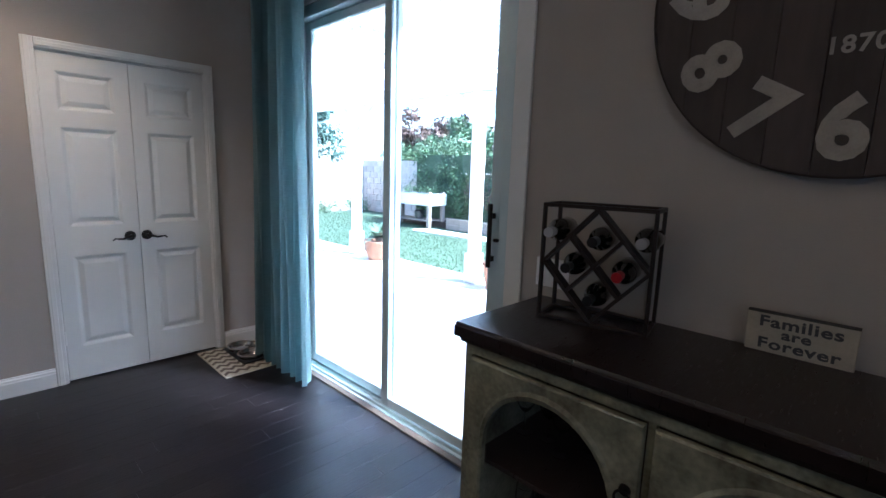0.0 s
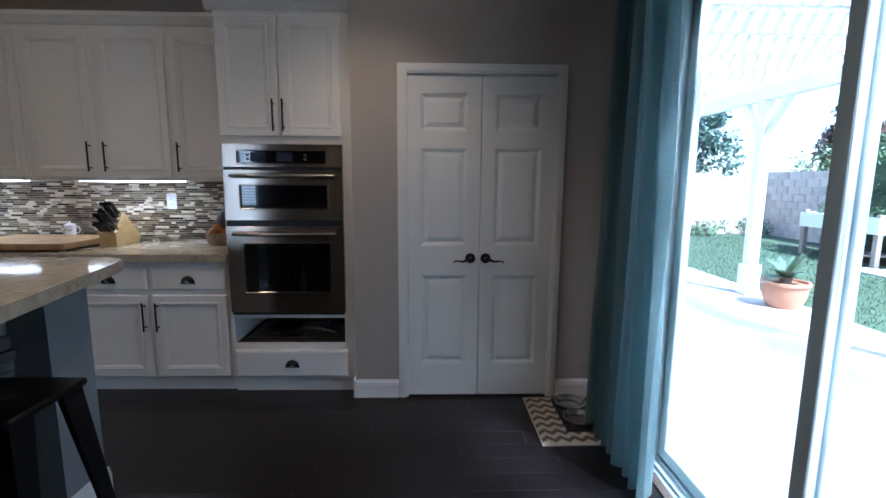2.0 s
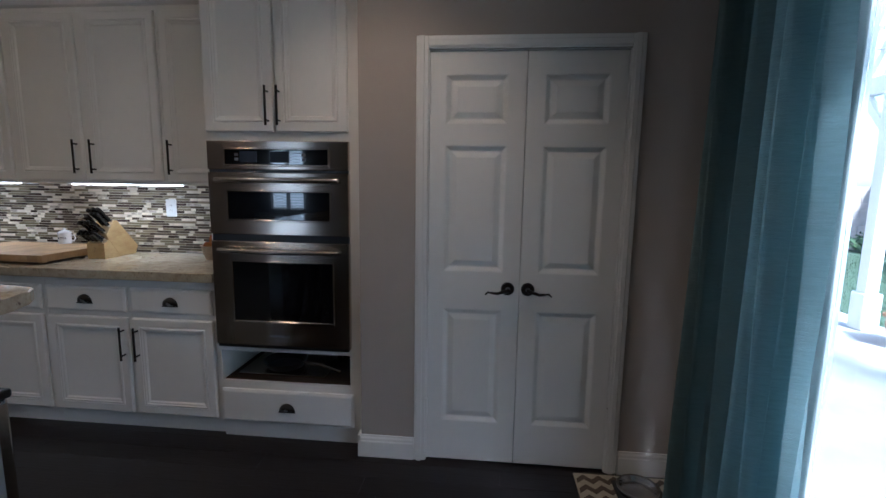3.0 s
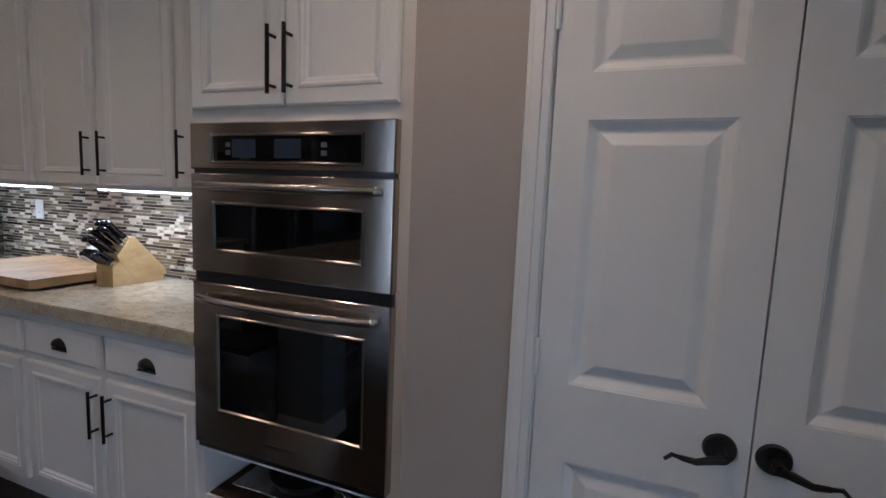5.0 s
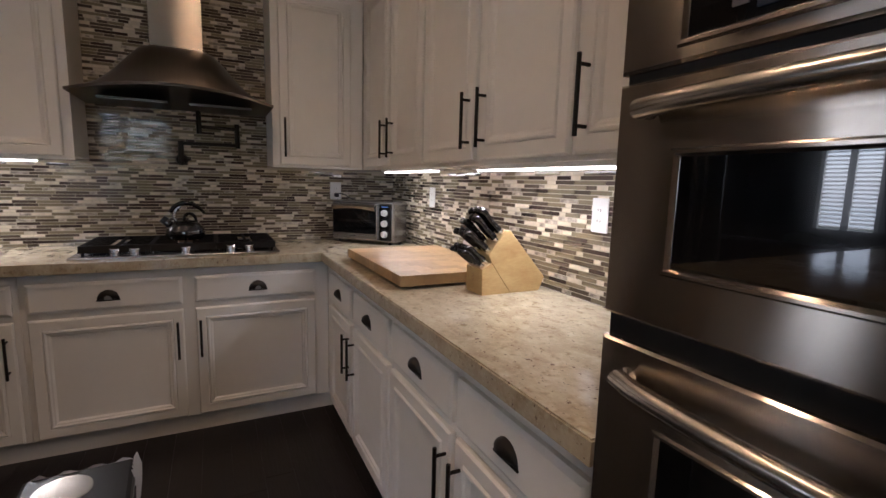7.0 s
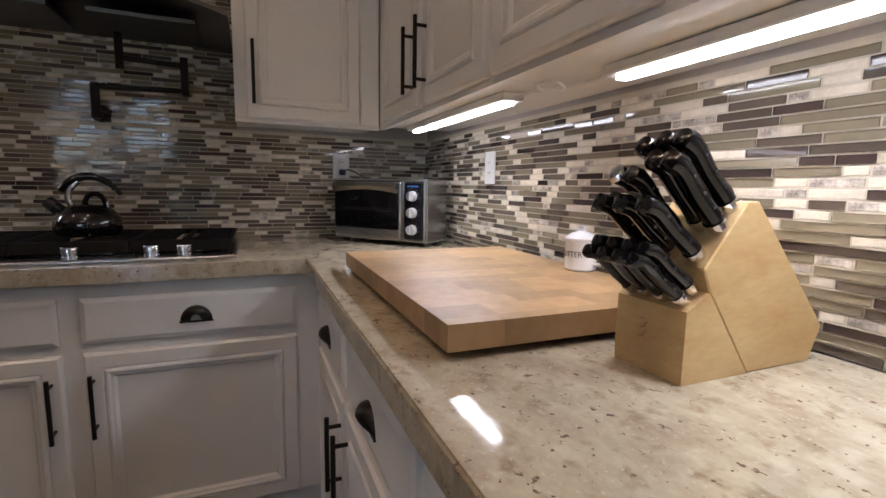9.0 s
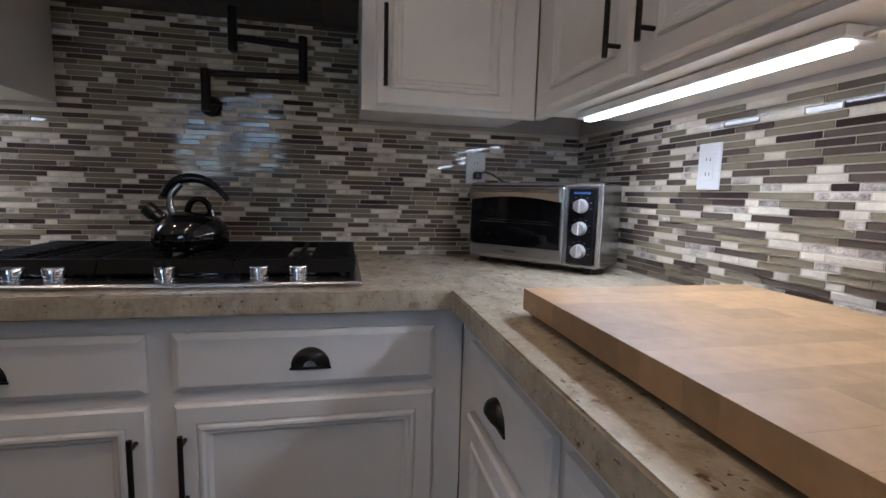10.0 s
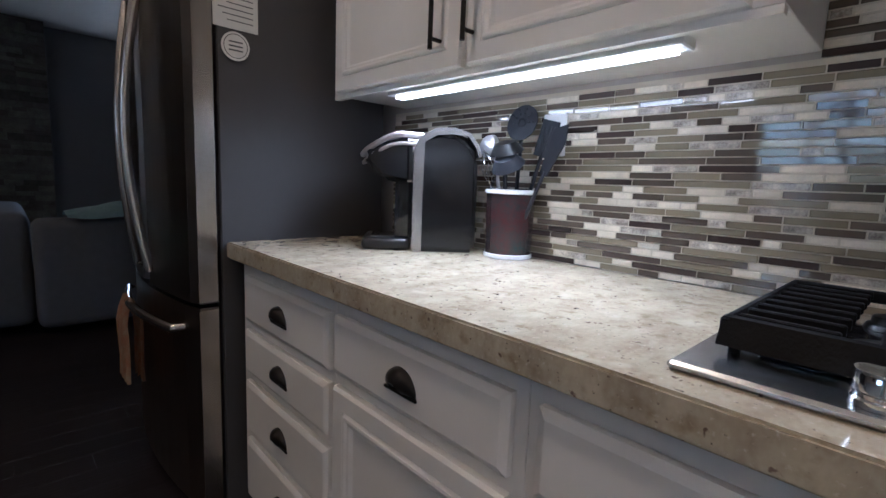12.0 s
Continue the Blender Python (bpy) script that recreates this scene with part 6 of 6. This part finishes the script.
bw = thing("block_wall", pose(0, 0, GZ), "pale buff concrete block garden wall", "garden wall", kind=S)
def block_run(x0, y0, x1, y1, h):
    n = int(math.hypot(x1 - x0, y1 - y0) / 0.4)
    ang = math.degrees(math.atan2(y1 - y0, x1 - x0))
    for r in range(int(h / 0.2)):
        for k in range(n):
            o = (k + 0.5 * (r % 2)) * 0.4
            part("block", B(0.003, 0.397, 0, 0.19, 0.003, 0.197), "block", bw, at=pose(x0 + (x1 - x0) * o / (n * 0.4), y0 + (y1 - y0) * o / (n * 0.4), r * 0.2, 0, 0, ang))
block_run(1.8, 14.2, 10.4, 14.2, 1.6)
block_run(10.4, 10.9, 10.4, 14.2, 1.8)

rb = thing("raised_bed", pose(8.75, 0, GZ), "low weathered timber edging of a planting bed", "planter")
for k in range(4):
    for z in (0.0, 0.13):
        part("timber", B(0, 0.09, 2.2 + k * 1.58, 2.2 + k * 1.58 + 1.57, z, z + 0.125, bevel=0.006), "greywood", rb)
part("cap", B(-0.03, 0.12, 2.2, 8.52, 0.256, 0.29, bevel=0.005), "greywood", rb)
part("soil", B(0.091, 0.9, 2.2, 10.3, 0.0, 0.16), "soil", rb)

pl = thing("planter_table", pose(8.4, 8.8, GZ), "raised weathered wooden planter table with a slatted lower shelf", "planter")
for x in (0.0, 0.5):
    for y in (0.0, 1.65):
        part("leg", B(x, x + 0.09, y, y + 0.09, 0, 0.95), "greywood", pl)
for a in ((-0.03, 0.0, -0.02, 1.76, 0.60, 0.90), (0.59, 0.62, -0.02, 1.76, 0.60, 0.90), (0.0, 0.59, -0.02, 0.0, 0.60, 0.90), (0.0, 0.59, 1.74, 1.76, 0.60, 0.90)):
    part("box_board", B(*a), "post", pl, "white planter board")
part("soil", B(0.0, 0.59, 0.0, 1.74, 0.62, 0.86), "soil", pl)
for k in range(12):
    part("shelf_slat", B(0.0, 0.59, 0.10 + k * 0.13, 0.10 + k * 0.13 + 0.09, 0.18, 0.20), "greywood", pl)
bm = bmesh.new()
for c in range(8):
    leaves(bm, (0.3, 0.2 + c * 0.2, 0.98), 0.13 + 0.1 * (c == 6), 70, 0.03, rng)
part("foliage", bm, "leaf", pl)
wc = thing("watering_can", pose(8.7, 9.5, GZ + 0.201), "grey metal watering can on the planter table's shelf", "watering can")
part("can", lathe(bmesh.new(), ((0, 0), (0.12, 0), (0.13, 0.2), (0.10, 0.24), (0, 0.24)), 20), "steel_dark", wc, smooth=True)
part("spout", tube(bmesh.new(), [(0, -0.1, 0.06), (0, -0.2, 0.16), (0, -0.26, 0.24)], 0.02, 8), "steel_dark", wc, smooth=True)
part("handle", tube(bmesh.new(), [(0, 0.1, 0.04), (0, 0.2, 0.14), (0, 0.1, 0.26), (0, 0.0, 0.26)], 0.012, 8), "steel_dark", wc, smooth=True)


def tree(x, y, h, r, material, label, seed):
    g = random.Random(seed)
    t = thing("tree", pose(x, y, GZ), label, "tree", "garden trees")
    bm = bmesh.new()
    tube(bm, [(0, 0, 0), (0.05, 0.03, h * 0.3), (0.0, 0.08, h * 0.6)], [0.14, 0.10, 0.06], 10)
    tips = []
    for k in range(7):
        a = k * 0.9 + g.random()
        tip = (math.cos(a) * r * 0.6, math.sin(a) * r * 0.6, h * g.uniform(0.6, 0.9))
        tube(bm, [(0.03, 0.04, h * g.uniform(0.28, 0.5)), (tip[0] * 0.5, tip[1] * 0.5, tip[2] * 0.8), tip], [0.05, 0.03, 0.012], 6)
        tips.append(tip)
    part("trunk", bm, "bark", t, smooth=True)
    bm = bmesh.new()
    for k in range(26):
        c = g.choice(tips)
        leaves(bm, (c[0] + g.gauss(0, r * 0.25), c[1] + g.gauss(0, r * 0.25), c[2] + g.gauss(0, h * 0.10)), r * g.uniform(0.22, 0.38), 210, 0.10, g)
    part("crown", bm, material, t)


tree(7.2, 16.2, 4.3, 1.7, "leaf_b", "blue-green tree beyond the garden wall", 1)
tree(9.4, 17.5, 4.0, 1.6, "leaf_b", "blue-green tree beyond the garden wall", 2)
tree(12.6, 13.5, 3.6, 1.3, "leaf_r", "bronze-leaved tree beyond the hedge", 4)
tree(12.2, 11.2, 3.0, 1.2, "leaf", "green tree beyond the hedge", 5)
bm = bmesh.new()
for c in range(26):
    leaves(bm, (rng.uniform(4.9, 10.0), 13.7 + rng.uniform(-0.15, 0.2), GZ + rng.uniform(0.05, 0.35)), rng.uniform(0.12, 0.3), 90, 0.05, rng)
tagged(part("border_plants", bm, "leaf", None, "low green border plants along the block wall", kind="stuff"), category="plants")
bm = bmesh.new()
for c in range(22):
    leaves(bm, (10.9 + rng.uniform(-0.2, 0.3), 10.6 + rng.uniform(0, 3.6), 1.75 + rng.uniform(-0.1, 0.35)), rng.uniform(0.2, 0.4), 110, 0.05, rng)
tagged(part("hedge_top", bm, "leaf", None, "green hedge showing above the block wall", kind="stuff"), category="hedge")
nh = thing("neighbour_house", pose(17, 12.0, GZ), "pale stucco neighbouring house with a low tiled roof", "house")
part("wall", B(0, 8, -8, 5, 0, 2.6), "stucco", nh)
bm = bmesh.new()
prism(bm, [(-0.7, 2.5), (-0.7, 2.62), (4, 4.3), (8.7, 2.62), (8.7, 2.5)], "y", -8.7, 5.7)
part("roof", bm, "roof", nh)
for y in (-5, -1, 3):
    w = part("window", B(-0.03, 0.02, y, y + 1.2, 1.0, 2.1), "trim", nh)
    part("pane", B(-0.04, -0.031, y + 0.06, y + 1.14, 1.06, 2.04), "blackglass", w)

# lawn
gr = random.Random(4)
vs, fs = [], []
for _ in range(26000):
    x, y = gr.uniform(4.98, 9.2), gr.uniform(2.0, 13.6)
    if 7.7 < x < 8.4 and y < 8.95:
        continue
    a, h, w = gr.uniform(0, 6.28), gr.uniform(0.02, 0.05), 0.006
    i = len(vs)
    vs += [(x - w * math.cos(a), y - w * math.sin(a), GZ), (x + w * math.cos(a), y + w * math.sin(a), GZ), (x + gr.uniform(-0.02, 0.02), y + gr.uniform(-0.02, 0.02), GZ + h)]
    fs.append((i, i + 1, i + 2))
me = bpy.data.meshes.new("grass")
me.from_pydata(vs, [], fs)
me.materials.append(M["blade"])
tagged(new("grass", me), "short green lawn grass", "grass", kind="stuff")

# ---- floor planks and mosaic ----
rng = random.Random(17)


def mesh_box(x0, x1, y0, y1, z0, z1, ch, rim=0.0):
    """A little slab with a chamfered face, as lists: the face looks along +z. With a rim, the face lies sunk behind a narrow raised edge."""
    if rim:
        v = [(x, y, z) for inset, z in ((0, z0), (0, z1), (ch * 0.7, z1), (ch, z1 - rim)) for x, y in ((x0 + inset, y0 + inset), (x1 - inset, y0 + inset), (x1 - inset, y1 - inset), (x0 + inset, y1 - inset))]
        f = [(4 * k + i, 4 * k + (i + 1) % 4, 4 * k + 4 + (i + 1) % 4, 4 * k + 4 + i) for k in range(3) for i in range(4)] + [(12, 13, 14, 15)]
        return v, f
    v = [(x0, y0, z0), (x1, y0, z0), (x1, y1, z0), (x0, y1, z0), (x0, y0, z1 - ch), (x1, y0, z1 - ch), (x1, y1, z1 - ch), (x0, y1, z1 - ch), (x0 + ch, y0 + ch, z1), (x1 - ch, y0 + ch, z1), (x1 - ch, y1 - ch, z1), (x0 + ch, y1 - ch, z1)]
    f = [(0, 1, 5, 4), (1, 2, 6, 5), (2, 3, 7, 6), (3, 0, 4, 7), (4, 5, 9, 8), (5, 6, 10, 9), (6, 7, 11, 10), (7, 4, 8, 11), (8, 9, 10, 11)]
    return v, f


cache = {}


def piece(name, L, H, T, ch, material, parent, m, rim=0.0):
    key = (round(L, 3), round(H, 4), material)
    if key not in cache:
        me = bpy.data.meshes.new(name)
        v, f = mesh_box(0, L, 0, H, 0, T, ch, rim)
        me.from_pydata(v, [], f)
        me.materials.append(M[material])
        cache[key] = me
    ob = new(name, cache[key])
    ob.parent = parent
    ob.matrix_basis = m
    return ob


PW, PL = 0.127, 1.22
far = ([], [])
count = 0
y = Y_N - PW
row = 0
while y > Y_S:
    x = X_E - rng.uniform(0.2, PL)
    ends = [X_E]
    while x > (X_W if y > 0.3 else X_LW):
        ends.append(x)
        x -= PL
    ends.append(X_W if y > 0.3 else X_LW)
    for b, a in zip(ends, ends[1:]):
        if y > 0.2 and count < 300:
            piece("plank", b - a - 0.0010, PW - 0.0010, 0.006, 0.0002, "plank", floor, pose(a, y, -0.006))
            count += 1
        else:
            v, f = mesh_box(a, b - 0.0016, y, y + PW - 0.0010, -0.006, 0.0, 0.0002)
            o = len(far[0])
            far[0].extend(v)
            far[1].extend([tuple(i + o for i in q) for q in f])
    y -= PW
    row += 1
me = bpy.data.meshes.new("plank_rest")
me.from_pydata(far[0], [], far[1])
me.materials.append(M["plank"])
ob = new("plank_rest", me)
ob.parent = floor
tagged(ob, kind="stuff")
part("plank_end", B(X_E, X_E + 0.15, OY0, OY1, -0.006, -0.0005), "alu", None, "metal door threshold", kind=S)

PITCH, GAP = 0.0168, 0.0031
KINDS = ["t_cream"] * 29 + ["t_taupe"] * 23 + ["t_olive"] * 24 + ["t_brown"] * 11 + ["t_marble"] * 13


def mosaic(name, parent, m, width, z0, z1, near, holes=()):
    """Rows of mixed glass and stone strips on a wall whose local x runs along it, local y up, local z out."""
    grout = part("grout", B(0, width, z0, z1, 0.0005, 0.0079), "grout", parent, at=m)
    rest = {k: ([], []) for k in set(KINDS)}
    made = 0
    rows = int((z1 - z0) / PITCH)
    for r in range(rows):
        z = z0 + r * PITCH
        x = -rng.uniform(0, 0.06)
        last = ""
        while x < width:
            kind = rng.choice(KINDS)
            if kind == last:
                kind = rng.choice(KINDS)
            last = kind
            L = rng.choice((0.098, 0.098, 0.148, 0.148, 0.073)) if kind == "t_olive" else rng.choice((0.048, 0.073, 0.098, 0.098, 0.148)) if kind in ("t_taupe", "t_brown") else rng.choice((0.031, 0.048, 0.048, 0.073, 0.098))
            a, b = max(x, 0.0), min(x + L, width)
            x += L + GAP
            if b - a < 0.004 or any(h[0] < b and h[1] > a and h[2] < z + PITCH and h[3] > z for h in holes):
                continue
            glassy_tile = kind in ("t_taupe", "t_olive", "t_brown")
            T, rim = (0.0090, 0.0017) if glassy_tile else (0.0078, 0.0)
            tilt, sway = (rng.uniform(-1.0, 1.0), rng.uniform(-0.15, 0.15)) if glassy_tile else (0.0, 0.0)
            if near[0] < a < near[1] and near[2] < z < near[3] and made < 300:
                piece("tile", b - a, PITCH - GAP, T, 0.0012, kind, parent, m @ pose(a, z, 0.001, tilt, sway, 0), rim)
                made += 1
            else:
                v, f = mesh_box(a, b, z, z + PITCH - GAP, 0.001, 0.001 + T, 0.0012, rim)
                v = [(px, py, pz + (py - z - 0.007) * math.tan(radians(tilt)) - (px - a) * math.tan(radians(sway)) if pz > 0.005 else pz) for px, py, pz in v]
                o = len(rest[kind][0])
                rest[kind][0].extend(v)
                rest[kind][1].extend([tuple(i + o for i in q) for q in f])
    for kind in sorted(rest):
        me = bpy.data.meshes.new("tile_rest")
        me.from_pydata(rest[kind][0], [], rest[kind][1])
        me.materials.append(M[kind])
        ob = new("tile_rest", me)
        ob.parent = parent
        ob.matrix_basis = m
        tagged(ob, kind="stuff")


bn = thing("backsplash_north", pose(0, 0, 0), "mosaic backsplash of cream stone and brown glass strips", "backsplash", kind=S)
mosaic("north", bn, Matrix.Translation((-3.508, Y_N, 0)) @ pose(0, 0, 0, 90, 0, 0), 2.691, CT + 0.0008, 1.399, (1.2, 2.4, 0.95, 1.30))
bw2 = thing("backsplash_west", pose(0, 0, 0), "mosaic backsplash of cream stone and brown glass strips behind the cooktop", "backsplash", kind=S)
MW = Matrix.Translation((X_W, 1.335, 0)) @ pose(0, 0, 0, 0, 0, 90) @ pose(0, 0, 0, 90, 0, 0)
mosaic("west", bw2, MW, 3.075, CT + 0.0008, 1.399, (1.0, 2.2, 0.98, 1.35))
bh = thing("backsplash_hood", pose(0, 0, 0), "mosaic of cream stone and brown glass strips up the hood wall", "backsplash", kind=S)
mosaic("hood", bh, Matrix.Translation((X_W, 2.638, 0)) @ pose(0, 0, 0, 0, 0, 90) @ pose(0, 0, 0, 90, 0, 0), 0.922, 1.401, CEIL - 0.01, (0.1, 0.9, 1.42, 1.75))
